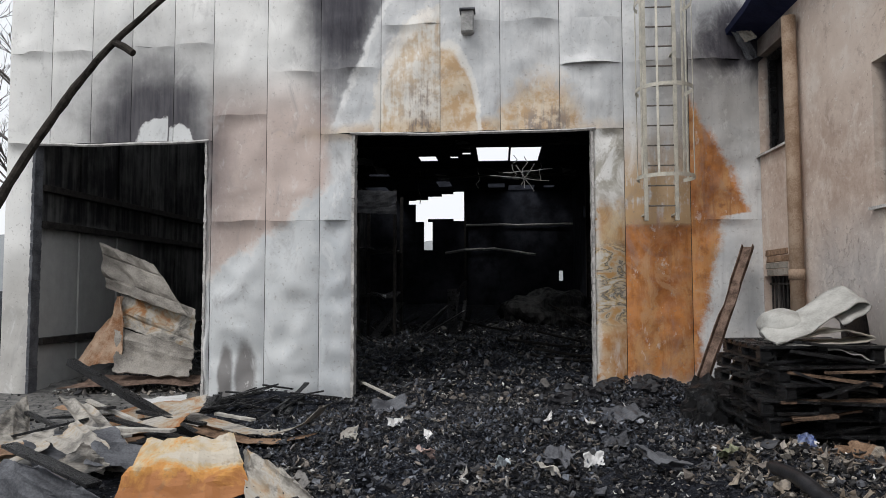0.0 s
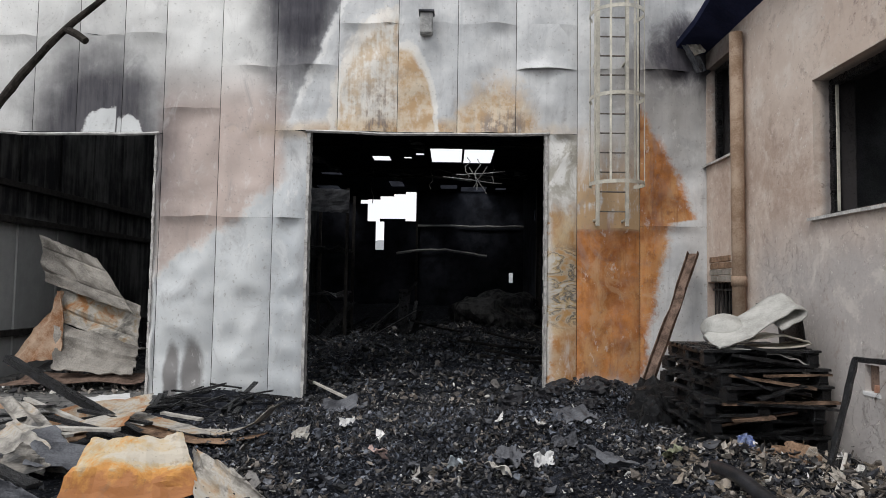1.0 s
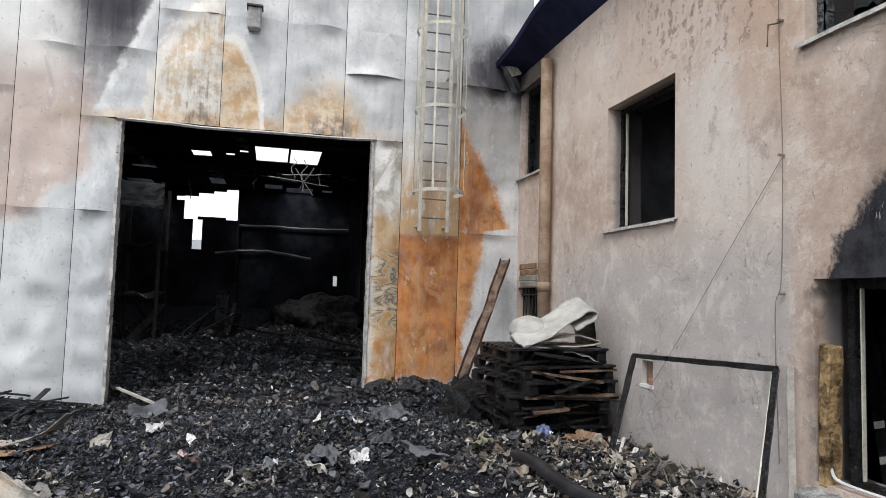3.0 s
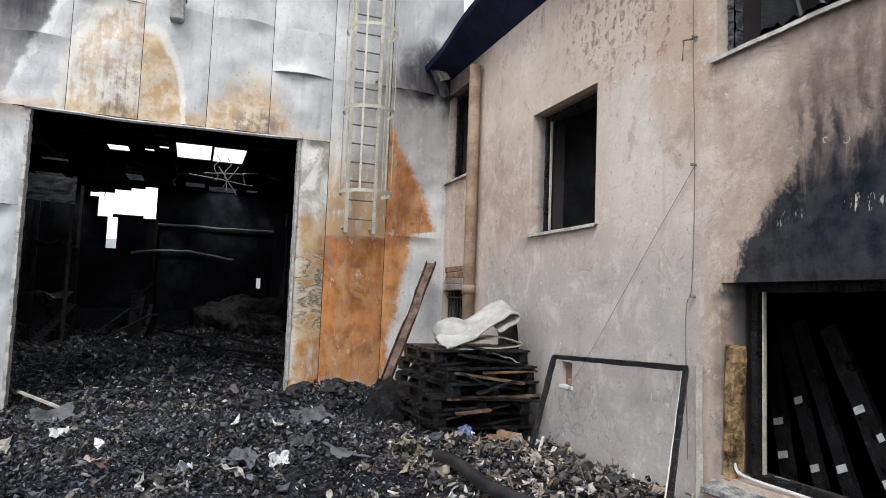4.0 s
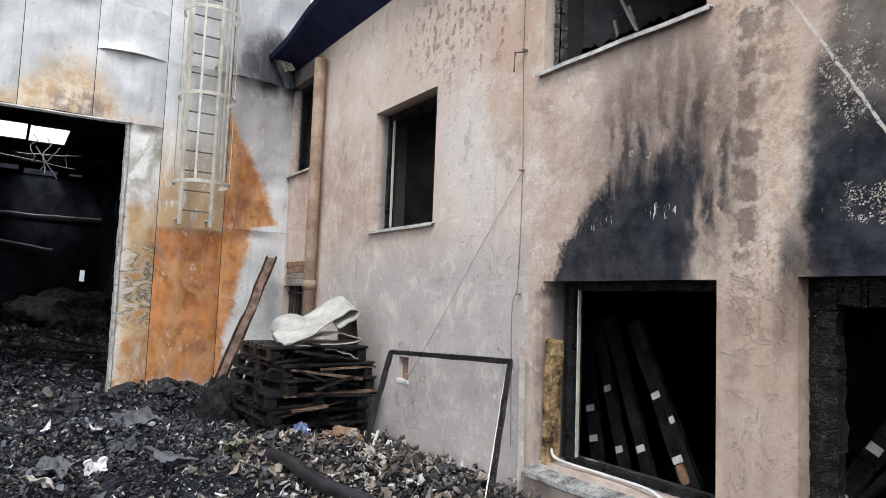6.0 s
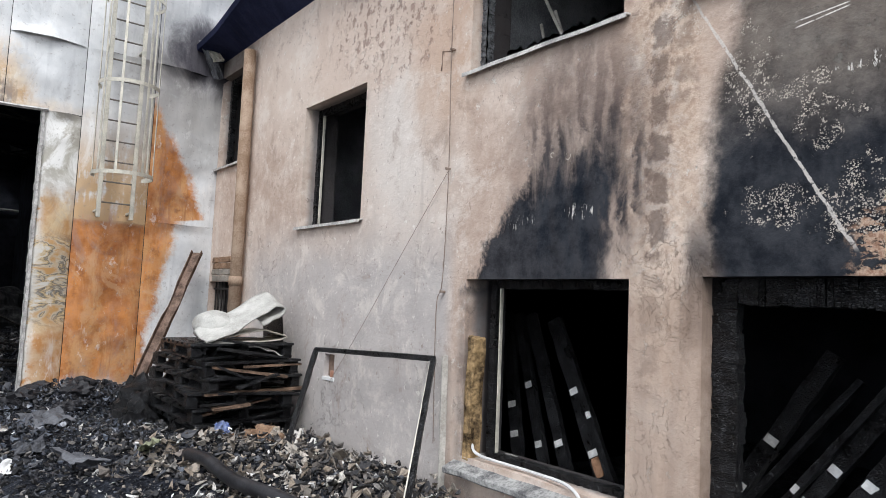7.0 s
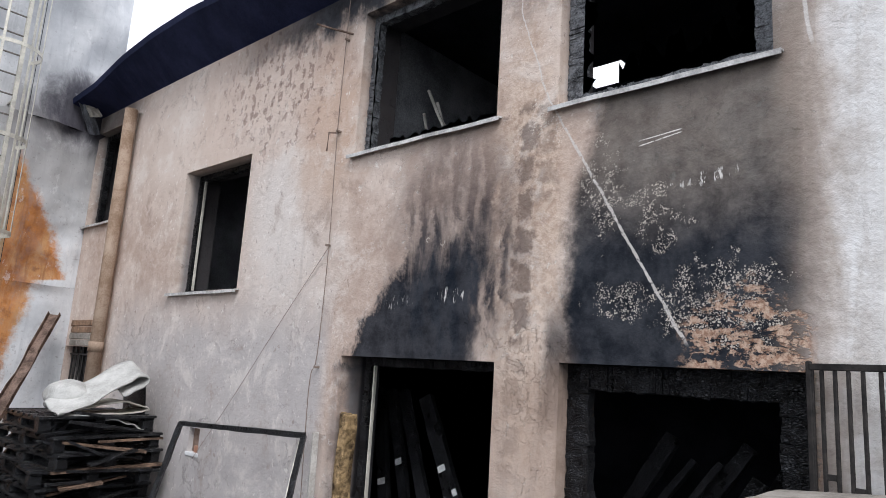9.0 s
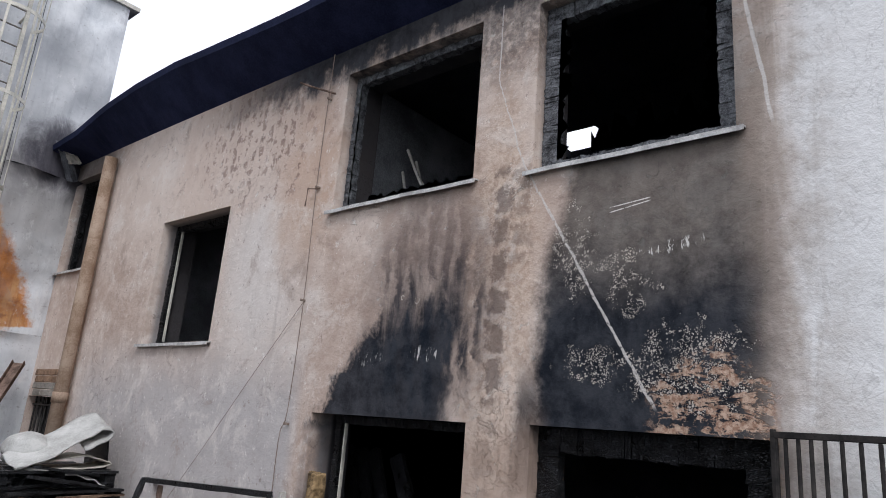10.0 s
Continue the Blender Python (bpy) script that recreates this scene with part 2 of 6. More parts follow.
    c = m.mix(m.mul(rim, 0.8), c, (0.78, 0.78, 0.77))
    # broad smoke film and pale wiped areas
    c = m.mix(m.both(m.step(film, 0.52, 0.7), clean, 0.4), c, (0.25, 0.24, 0.25))
    c = m.mix(m.both(m.step(film, 0.45, 0.3), m.sub(1.0, m.any(rust, soot)), 0.5), c, (0.76, 0.77, 0.77))
    # dirt runs and grime specks
    c = m.mix(m.both(m.step(n3, 0.6, 0.7), clean, 0.4), c, (0.2, 0.18, 0.165))
    scuff = m.both(m.step(m.noise(8.0, 6, 0.75, m.vec(1, 1, 0.5)), 0.58, 0.63), m.step(n1, 0.42, 0.58))
    c = m.mix(m.both(scuff, clean, 0.4), c, (0.74, 0.73, 0.71))
    m.bump(m.add(m.mul(n2, 0.8), m.mul(n3, 0.15)), 0.25, 0.03)
    rough = m.add(m.add(0.3, m.mul(n2, 0.2)), m.mul(m.any(rust, soot), 0.35))
    m.put(m.sub(0.4, m.mul(m.any(m.mul(rust, 0.6), soot), 0.34)), m.bsdf.inputs["Specular IOR Level"])
    return m.colour(c, rough)


def wall_plaster():
    m = Mat("scorched_plaster", 0.92, 0.0, 0.06)
    y, z = m.y, m.z
    n1, n2 = m.noise(0.9, 6, 0.65), m.noise(4.0, 6, 0.7)
    n3, n4 = m.noise(18.0, 5, 0.65), m.noise(34.0, 4, 0.7)
    run = m.noise(1.0, 6, 0.65, m.vec(5, 5, 0.75), 0.5)
    blot = m.noise(3.2, 6, 0.75, m.vec(1, 1, 0.7), 0.6)
    cloud = m.noise(2.2, 7, 0.75, None, 0.4)

    def off(n, k):
        return m.mul(m.sub(n, 0.5), k)

    c = m.mix(m.step(m.add(m.mul(n1, 0.6), m.mul(n2, 0.4)), 0.36, 0.62), (0.44, 0.335, 0.275), (0.66, 0.56, 0.49))
    # greyer lower wash, paler middle, warm tan towards the eaves and on the pier
    grey = m.both(m.step(m.add(z, off(n1, 1.0)), 2.5, 1.7), m.step(y, -5.7, -5.5), m.step(y, -1.2, -1.9))
    c = m.mix(m.mul(grey, 0.9), c, m.mix(n2, (0.385, 0.365, 0.36), (0.53, 0.50, 0.485)))
    c = m.mix(m.mul(m.blob(y, z, -4.85, 2.95, 0.6, 0.85, 0.6, n2, 0.7), 0.8), c, m.mix(n2, (0.60, 0.56, 0.52), (0.76, 0.715, 0.675)))
    c = m.mix(m.mul(m.blob(y, z, -3.3, 4.2, 1.6, 0.7, 0.5, n2, 0.8), 0.6), c, (0.72, 0.63, 0.56))
    c = m.mix(m.mul(m.blob(y, z, -5.35, 3.6, 0.42, 0.7, 0.6, n2, 0.8), 0.6), c, (0.50, 0.335, 0.235))
    c = m.mix(m.mul(m.blob(y, z, -7.5, 2.6, 0.3, 1.3, 0.4, n2, 0.6), 0.6), c, m.mix(m.step(n3, 0.4, 0.6), (0.45, 0.32, 0.235), (0.66, 0.53, 0.42)))
    c = m.mix(m.mul(m.step(cloud, 0.5, 0.64), 0.5), c, (0.74, 0.685, 0.63))
    c = m.mix(m.mul(m.step(cloud, 0.45, 0.32), 0.5), c, (0.30, 0.225, 0.185))
    c = m.mix(m.mul(m.step(run, 0.58, 0.75), 0.25), c, (0.24, 0.19, 0.165))
    # peeled upper edge of the pale coat, with dark drips and blisters above it
    high = m.step(m.add(z, off(blot, 0.7)), 3.5, 3.62)
    band = m.both(high, m.step(y, -2.6, -3.2), m.step(y, -5.75, -5.55))
    c = m.mix(m.mul(band, 0.35), c, m.mix(n2, (0.48, 0.345, 0.27), (0.62, 0.49, 0.41)))
    strip = m.f("ABSOLUTE", m.sub(m.f("FRACT", m.mul(m.add(y, off(n2, 0.10)), 8.5)), 0.5))
    blis = m.both(m.step(strip, 0.42, 0.18), m.step(m.noise(1.0, 4, 0.7, m.vec(7, 7, 9.0)), 0.5, 0.58), m.blob(y, z, -4.35, 4.35, 0.95, 0.55, 0.4, n2, 0.8))
    spots = m.any(blis, m.both(m.blob(y, z, -4.6, 4.1, 1.0, 0.6, 0.5, n1, 0.6), m.step(m.noise(6.5, 5, 0.7), 0.57, 0.62)))
    c = m.mix(m.mul(spots, 0.62), c, m.mix(n3, (0.16, 0.10, 0.09), (0.30, 0.20, 0.165)))
    chip = m.both(m.step(m.noise(11.0, 6, 0.75), 0.6, 0.63), m.step(n1, 0.38, 0.55))
    c = m.mix(m.mul(chip, 0.7), c, (0.80, 0.77, 0.72))
    pit = m.both(m.step(m.noise(14.0, 6, 0.75, m.vec(1, 1, 0.8)), 0.6, 0.635), m.step(n2, 0.42, 0.55))
    c = m.mix(m.mul(pit, 0.55), c, (0.22, 0.165, 0.14))
    # hairline cracks
    vein = m.f("ABSOLUTE", m.sub(m.noise(2.6, 6, 0.7, None, 0.8), 0.5))
    crack = m.both(m.step(vein, 0.007, 0.002), m.step(n1, 0.5, 0.62))
    vein2 = m.f("ABSOLUTE", m.sub(m.noise(3.4, 5, 0.66, None, 1.2), 0.48))
    crack2 = m.both(m.step(vein2, 0.012, 0.004), m.blob(y, z, -7.62, 1.65, 0.22, 0.3, 0.3, n2, 0.6))
    c = m.mix(m.mul(m.any(m.mul(crack, 0.6), m.mul(crack2, 0.8)), 0.6), c, (0.17, 0.125, 0.105))
    # sound pale grey render past the second opening, glare put into its colour
    sound = m.step(m.add(y, off(n1, 0.5)), -9.08, -9.42)
    flow = m.f("ABSOLUTE", m.sub(m.noise(2.0, 5, 0.65, None, 1.0), 0.5))
    c = m.mix(sound, c, m.mix(m.add(m.mul(cloud, 0.6), m.mul(n3, 0.4)), (0.6, 0.595, 0.58), (0.86, 0.85, 0.835)))
    c = m.mix(m.both(sound, m.step(flow, 0.012, 0.004), 0.3), c, (0.40, 0.39, 0.38))
    fringe = m.both(m.step(m.add(y, off(n1, 0.3)), -8.9, -9.12), m.step(m.add(y, off(n2, 0.4)), -9.62, -9.2), m.step(m.add(m.mul(run, 0.5), m.mul(n2, 0.5)), 0.36, 0.58))
    c = m.mix(m.mul(fringe, 0.75), c, m.mix(n3, (0.22, 0.175, 0.14), (0.40, 0.33, 0.275)))
    # soot over the first opening: a slanting left edge, a solid foot and dripping columns above
    rim1 = m.f("MAXIMUM", m.add(-5.83, m.mul(m.sub(z, 1.7), -0.76)), -6.5)
    ragged = m.add(off(n2, 0.5), m.add(off(n3, 0.16), off(blot, 0.4)))
    in1 = m.both(m.step(m.sub(m.sub(y, rim1), ragged), 0.08, -0.07), m.step(m.add(y, m.add(off(blot, 0.26), m.mul(m.step(z, 2.1, 2.4), 0.14))), -7.2, -7.05))
    solid = m.step(m.add(z, m.add(off(run, -1.3), off(n2, 0.7))), 2.82, 2.2)
    s1 = m.both(m.step(z, 1.5, 1.66), in1, solid)
    col = m.f("ABSOLUTE", m.sub(m.f("FRACT", m.mul(m.add(y, m.add(off(n2, 0.16), off(n1, 0.5))), 6.3)), 0.5))
    colw = m.noise(1.0, 3, 0.6, m.vec(6.3, 6.3, 2.6), 0.4)
    drips = m.both(m.step(m.add(col, m.add(off(n3, 0.3), off(n2, 0.4))), 0.44, 0.16), m.step(colw, 0.34, 0.56), m.step(blot, 0.32, 0.5), m.blob(y, z, -6.88, 2.45, 0.52, 0.8, 0.25, n2, 0.45))
    veil = m.both(m.blob(y, z, -6.88, 2.5, 0.64, 0.95, 0.35, n2, 0.5), m.step(m.add(m.mul(n2, 0.5), m.mul(cloud, 0.5)), 0.3, 0.6))
    c = m.mix(m.mul(veil, 0.9), c, m.mix(n3, (0.12, 0.09, 0.078), (0.25, 0.185, 0.155)))
    c = m.mix(m.mul(drips, m.add(0.5, m.mul(m.step(z, 3.2, 2.3), 0.5))), c, m.mix(m.step(z, 2.5, 3.0), (0.035, 0.035, 0.042), (0.13, 0.095, 0.085)))
    # soot over the second opening
    in2 = m.both(m.step(m.sub(m.add(y, off(n2, 0.26)), m.mul(m.step(z, 2.5, 3.3), -0.2)), -7.74, -7.9), m.step(m.add(y, off(n1, 0.5)), -9.3, -8.95))
    deep = m.step(m.add(z, m.add(off(n1, 0.8), off(n2, 0.5))), 2.95, 2.3)
    s2 = m.both(in2, deep)
    s2b = m.both(in2, m.step(m.add(z, off(n1, 0.6)), 5.2, 3.1))
    c = m.mix(m.mul(s2b, 0.85), c, m.mix(m.step(n2, 0.3, 0.7), (0.045, 0.042, 0.040), (0.135, 0.122, 0.108)))
    pierd = m.mul(m.both(m.step(m.add(y, off(n2, 0.25)), -7.62, -7.72), m.step(y, -7.9, -7.8), m.step(z, 1.2, 1.45), m.step(z, 2.2, 1.8)), 0.85)
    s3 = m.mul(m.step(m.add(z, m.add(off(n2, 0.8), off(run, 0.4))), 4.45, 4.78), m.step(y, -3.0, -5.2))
    s4 = m.mul(m.blob(y, z, -0.4, 4.9, 0.9, 0.35, 0.5, n1, 0.4), 0.75)
    s5 = m.mul(m.both(m.blob(y, z, -7.48, 4.6, 0.4, 0.5, 0.5, n2, 0.6), m.step(n3, 0.3, 0.6)), 0.6)
    s6 = m.mul(m.both(m.band(y, -5.95, -5.72, 0.06), m.step(m.add(z, off(n2, 0.6)), 1.75, 1.45), m.step(n2, 0.35, 0.55)), 0.45)
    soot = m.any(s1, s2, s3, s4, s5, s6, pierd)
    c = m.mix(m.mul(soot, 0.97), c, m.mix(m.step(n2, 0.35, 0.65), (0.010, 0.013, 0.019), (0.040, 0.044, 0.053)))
    # sooted reveals, with recess shade painted in as depth grows
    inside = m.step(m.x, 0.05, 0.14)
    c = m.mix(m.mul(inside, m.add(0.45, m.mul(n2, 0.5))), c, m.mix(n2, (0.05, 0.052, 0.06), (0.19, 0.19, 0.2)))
    # behind the frames that painted shade goes near black
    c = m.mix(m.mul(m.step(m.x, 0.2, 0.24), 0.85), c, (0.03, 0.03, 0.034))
    heated = m.both(m.step(y, -7.2, -7.3), m.step(y, -7.95, -7.8), m.step(m.add(z, off(n1, 0.6)), 1.95, 1.5))
    c = m.mix(m.mul(heated, 0.65), c, m.mix(m.step(run, 0.35, 0.65), (0.42, 0.31, 0.24), (0.30, 0.215, 0.165)))
    # columns of old mortar dabs on the pier, one dark, one faint
    for yc, step_z, lo, hi, amount in ((-7.5, 0.235, 1.8, 3.4, 0.72), (-7.66, 0.2, 2.7, 3.4, 0.4), (-7.46, 0.27, 1.0, 1.75, 0.3)):
        du = m.f("ABSOLUTE", m.add(m.sub(y, yc), off(n2, 0.2)))
        dv = m.f("ABSOLUTE", m.sub(m.f("FRACT", m.add(m.f("DIVIDE", z, step_z), off(n2, 1.1))), 0.5))
        dab = m.both(m.step(m.add(du, off(n3, 0.14)), 0.09, 0.035), m.step(m.add(dv, off(n3, 0.35)), 0.47, 0.3), m.band(m.add(z, off(n2, 0.2)), lo, hi, 0.05))
        c = m.mix(m.mul(dab, amount), c, m.mix(n3, (0.085, 0.065, 0.058), (0.20, 0.145, 0.12)))
    # bare brick where the coat fell off, with flakes holding on in level lines
    edge = m.add(off(n3, 0.55), m.add(off(n2, 0.8), off(n4, 0.5)))
    top_z = m.add(1.93, m.mul(m.f("MINIMUM", m.sub(-8.56, y), m.mul(m.add(y, 9.16), 1.1)), 0.75))
    core = m.both(m.step(m.add(m.sub(z, top_z), m.mul(edge, 0.3)), 0.06, -0.02), m.step(m.add(y, m.mul(edge, 0.2)), -8.5, -8.6), m.step(m.add(y, m.mul(edge, 0.14)), -9.2, -9.12))
    level = m.noise(1.0, 5, 0.75, m.vec(4.5, 4.5, 12.0), 0.6)
    core = m.both(core, m.step(level, 0.57, 0.52), m.step(m.noise(10.0, 5, 0.75, m.vec(1, 1, 1.6)), 0.55, 0.5))
    near_core = m.any(m.blob(y, z, -8.72, 2.05, 0.42, 0.28, 0.6, n2, 0.9), m.blob(y, z, -8.2, 2.05, 0.24, 0.14, 0.6, n2, 0.8), m.mul(m.blob(y, z, -8.06, 2.75, 0.2, 0.36, 0.7, n2, 0.9), 0.9),
                      m.blob(m.sub(z, m.mul(y, -0.143)), y, 1.47, -8.3, 0.07, 0.36, 0.6, n2, 0.8), m.mul(m.blob(y, z, -8.42, 2.5, 0.22, 0.2, 0.7, n2, 0.9), 0.85), m.mul(m.blob(y, z, -7.64, 3.25, 0.18, 0.3, 0.5, n2, 0.6), 0.8))
    dots = m.any(m.both(m.step(m.cells(62.0), 0.42, 0.3), m.step(m.noise(19.0, 2, 0.5), 0.44, 0.52)), m.both(m.step(m.cells(115.0), 0.46, 0.32), m.step(m.noise(12.0, 2, 0.5), 0.42, 0.5)))
    speck = m.both(dots, m.step(m.add(near_core, off(m.noise(7.0, 5, 0.75), 2.6)), 0.72, 0.95), m.step(y, -9.3, -9.15))
    brickish = m.mix(m.step(m.noise(30.0, 5, 0.78), 0.4, 0.6), (0.30, 0.175, 0.12), (0.56, 0.41, 0.31))
    c = m.mix(m.mul(speck, 0.85), c, (0.62, 0.56, 0.49))
    c = m.mix(m.mul(core, 0.92), c, brickish)
    rings = m.both(m.band(m.cells(5.2), 0.1, 0.13, 0.012), m.step(n3, 0.47, 0.55), m.blob(y, z, -6.75, 2.62, 0.32, 0.16, 0.3, n2, 0.5))
    c = m.mix(m.mul(rings, 0.7), c, (0.60, 0.54, 0.47))
    scratch = m.step(m.noise(1.0, 4, 0.7, m.vec(38, 38, 9)), 0.57, 0.61)
    marks = m.both(scratch, m.any(m.blob(y, z, -6.92, 2.14, 0.14, 0.05, 0.3, n2, 0.5), m.mul(m.blob(y, z, -6.4, 2.1, 0.14, 0.05, 0.3, n2, 0.5), 0.5),
                                  m.blob(m.sub(z, m.mul(y, -0.143)), y, 1.475, -8.64, 0.035, 0.2, 0.3, n2, 0.5)))
    c = m.mix(m.mul(marks, 0.85), c, (0.70, 0.68, 0.645))
    # long pale scrape, thin from the eaves and wider towards the second opening
    path = m.f("MINIMUM", m.f("MINIMUM", m.add(m.mul(m.sub(z, 1.84), 0.575), -8.55), m.add(m.mul(m.sub(z, 3.72), 0.34), -7.54)), m.add(-7.41, off(n2, 0.05)))
    line = m.add(m.sub(y, path), m.add(off(n2, 0.06), off(n3, 0.02)))
    wide = m.step(z, 3.7, 2.9)
    scr = m.both(m.step(m.sub(m.f("ABSOLUTE", line), m.mul(wide, 0.004)), 0.008, 0.003), m.band(z, 1.84, 4.7, 0.03), m.step(m.noise(40, 3, 0.6), 0.33, 0.47))
    c = m.mix(m.mul(scr, 0.85), c, (0.62, 0.585, 0.55))
    two = m.sub(m.add(z, m.mul(m.add(y, 8.41), 0.1)), 2.99)
    fine = m.any(m.step(m.f("ABSOLUTE", m.sub(two, 0.012)), 0.005, 0.002), m.step(m.f("ABSOLUTE", m.add(two, m.add(0.012, m.mul(m.add(y, 8.41), 0.05)))), 0.005, 0.002))
    c = m.mix(m.both(fine, m.band(y, -8.53, -8.29, 0.015), m.step(n3, 0.38, 0.48)), c, (0.66, 0.635, 0.60))
    wash = m.both(m.step(m.f("ABSOLUTE", m.add(m.sub(m.add(y, 9.2), m.mul(m.sub(z, 3.34), 0.14)), off(n2, 0.04))), 0.014, 0.006), m.band(z, 3.34, 4.7, 0.05))
    c = m.mix(m.mul(wash, 0.5), c, (0.74, 0.73, 0.71))
    h = m.add(m.add(m.mul(n2, 0.5), m.mul(n3, 0.35)), m.add(m.mul(chip, -0.25), m.mul(m.any(speck, spots, core), -0.3)))
    h = m.add(h, m.add(m.mul(m.any(crack, crack2), -0.4), m.mul(n4, 0.15)))
    m.bump(m.add(h, m.mul(cloud, 0.5)), 0.75, 0.025)
    return m.colour(c)


def rubble_mat(name, stops):
    m = Mat(name, 0.85, 0.0, 0.45)
    n = m.noise(25.0, 4, 0.65)
    c = m.ramp(m.island, stops, True)
    c = m.mix(m.mul(m.step(n, 0.45, 0.65), 0.55), c, (0.03, 0.028, 0.027))
    m.bump(n, 0.6, 0.01)
    return m.colour(c, m.add(0.24, m.mul(n, 0.5)))


def ground_mat():
    m = Mat("ash_ground", 0.9, 0.0, 0.08)
    n1, n2, n3 = m.noise(0.8, 5, 0.65), m.noise(7.0, 6, 0.7), m.noise(45.0, 4, 0.7)
    ash = m.mix(m.step(m.add(m.mul(n2, 0.6), m.mul(n3, 0.4)), 0.42, 0.62), (0.005, 0.0055, 0.008), (0.042, 0.047, 0.06))
    ash = m.mix(m.mul(m.step(n3, 0.6, 0.66), m.step(n2, 0.45, 0.6)), ash, (0.26, 0.245, 0.225))
    yard = m.mix(m.step(n2, 0.35, 0.65), (0.10, 0.10, 0.10), (0.23, 0.225, 0.215))
    yard = m.mix(m.mul(m.step(n1, 0.5, 0.65), 0.6), yard, (0.07, 0.068, 0.066))
    far = m.any(m.step(m.add(m.x, m.mul(m.sub(n1, 0.5), 2.0)), -7.0, -8.0), m.step(m.y, -12.0, -15.0), m.step(m.x, 14.0, 16.0))
    far = m.mul(far, m.step(m.y, 3.0, 1.5))
    c = m.mix(far, ash, yard)
    m.bump(m.add(n2, m.mul(n3, 0.6)), 0.8, 0.05)
    return m.colour(c)


def charred():
    m = Mat("charred_wood", 0.5, 0.0, 0.4)
    v = m.local()
    bend = m.nt.nodes.new("ShaderNodeMix")
    bend.data_type, bend.blend_type = "RGBA", "ADD"
    bend.inputs[0].default_value = 0.02
    m.put(v, bend.inputs[6])
    wv = m.nt.nodes.new("ShaderNodeTexNoise")
    wv.inputs["Scale"].default_value = 14.0
    m.put(v, wv.inputs["Vector"])
    m.put(wv.outputs["Color"], bend.inputs[7])
    cr = m.cells(60.0, m.vec(0.8, 0.8, 2.0, bend.outputs[2]), True)
    n = m.noise(9, 5, 0.65, v)
    c = m.mix(m.step(n, 0.35, 0.7), (0.005, 0.005, 0.006), (0.024, 0.025, 0.029))
    c = m.mix(m.mul(m.step(cr, 0.08, 0.02), 0.5), c, (0.004, 0.004, 0.004))
    ash = m.both(m.step(m.noise(38.0, 4, 0.7, v), 0.56, 0.66), m.step(n, 0.42, 0.6))
    c = m.mix(m.mul(ash, 0.55), c, (0.13, 0.135, 0.145))
    m.bump(m.add(m.mul(m.step(cr, 0.0, 0.25), 0.8), m.mul(n, 1.5)), 0.9, 0.018)
    return m.colour(c, m.add(0.16, m.mul(n, 0.3)))


def inner_soot():
    m = Mat("sooted_sheet_wall", 0.85, 0.0, 0.12)
    n1, n2 = m.noise(1.0, 5, 0.65), m.noise(5.0, 5, 0.65)
    run = m.noise(1.0, 4, 0.6, m.vec(7, 7, 0.7))
    c = m.mix(m.step(m.add(m.mul(n1, 0.5), m.mul(run, 0.5)), 0.4, 0.65), (0.02, 0.02, 0.022), (0.12, 0.12, 0.118))
    pale = m.both(m.step(m.x, -10.1, -10.3), m.step(m.y, 3.5, 1.5), m.step(m.add(m.z, m.mul(m.sub(n1, 0.5), 0.8)), 2.6, 2.2))
    c = m.mix(m.mul(pale, 0.75), c, m.mix(n2, (0.34, 0.345, 0.345), (0.52, 0.52, 0.505)))
    m.bump(n2, 0.5, 0.03)
    return m.colour(c)


def burnt_sheet():
    """Loose sheet steel: burnt paint, rust and ash."""
    m = Mat("burnt_loose_sheet", 0.6, 0.0, 0.4)
    v = m.local()
    n1, n2, n3 = m.noise(2.2, 6, 0.7, v, 0.6), m.noise(7.0, 5, 0.65, v), m.noise(30.0, 4, 0.6, v)
    info = m.nt.nodes.new("ShaderNodeObjectInfo")
    shift = m.mul(m.sub(info.outputs["Random"], 0.5), 0.14)
    c = m.ramp(m.add(n1, shift), [(0.34, (0.06, 0.058, 0.056)), (0.42, (0.20, 0.185, 0.165)), (0.52, (0.40, 0.375, 0.335)), (0.58, (0.35, 0.28, 0.2)), (0.66, (0.30, 0.135, 0.05))])
    c = m.mix(m.mul(m.step(n2, 0.55, 0.7), 0.5), c, (0.10, 0.085, 0.07))
    c = m.mix(m.mul(m.step(n3, 0.6, 0.7), 0.4), c, (0.05, 0.045, 0.04))
    m.bump(m.add(n2, m.mul(n3, 0.3)), 0.35, 0.02)
    return m.colour(c)


def rusty_sheet():
    m = Mat("rusted_loose_sheet", 0.6, 0.0, 0.4)
    v = m.local()
    n1, n2, n3 = m.noise(2.6, 6, 0.7, v, 0.5), m.noise(8.0, 5, 0.65, v), m.noise(34.0, 4, 0.6, v)
    foot = m.mul(m.sub(m.mul(m.f("MINIMUM", m.add(m.z, m.mul(m.sub(n2, 0.5), 0.25)), 0.5), 1.9), 0.62), -0.4)
    c = m.ramp(m.add(n1, foot), [(0.36, (0.52, 0.47, 0.39)), (0.45, (0.50, 0.38, 0.22)), (0.52, (0.55, 0.26, 0.06)), (0.64, (0.36, 0.14, 0.04))])
    c = m.mix(m.mul(m.step(n2, 0.58, 0.7), 0.4), c, (0.16, 0.10, 0.06))
    c = m.mix(m.mul(m.step(n3, 0.6, 0.7), 0.3), c, (0.10, 0.07, 0.05))
    m.bump(m.add(n2, m.mul(n3, 0.3)), 0.35, 0.02)
    return m.colour(c)


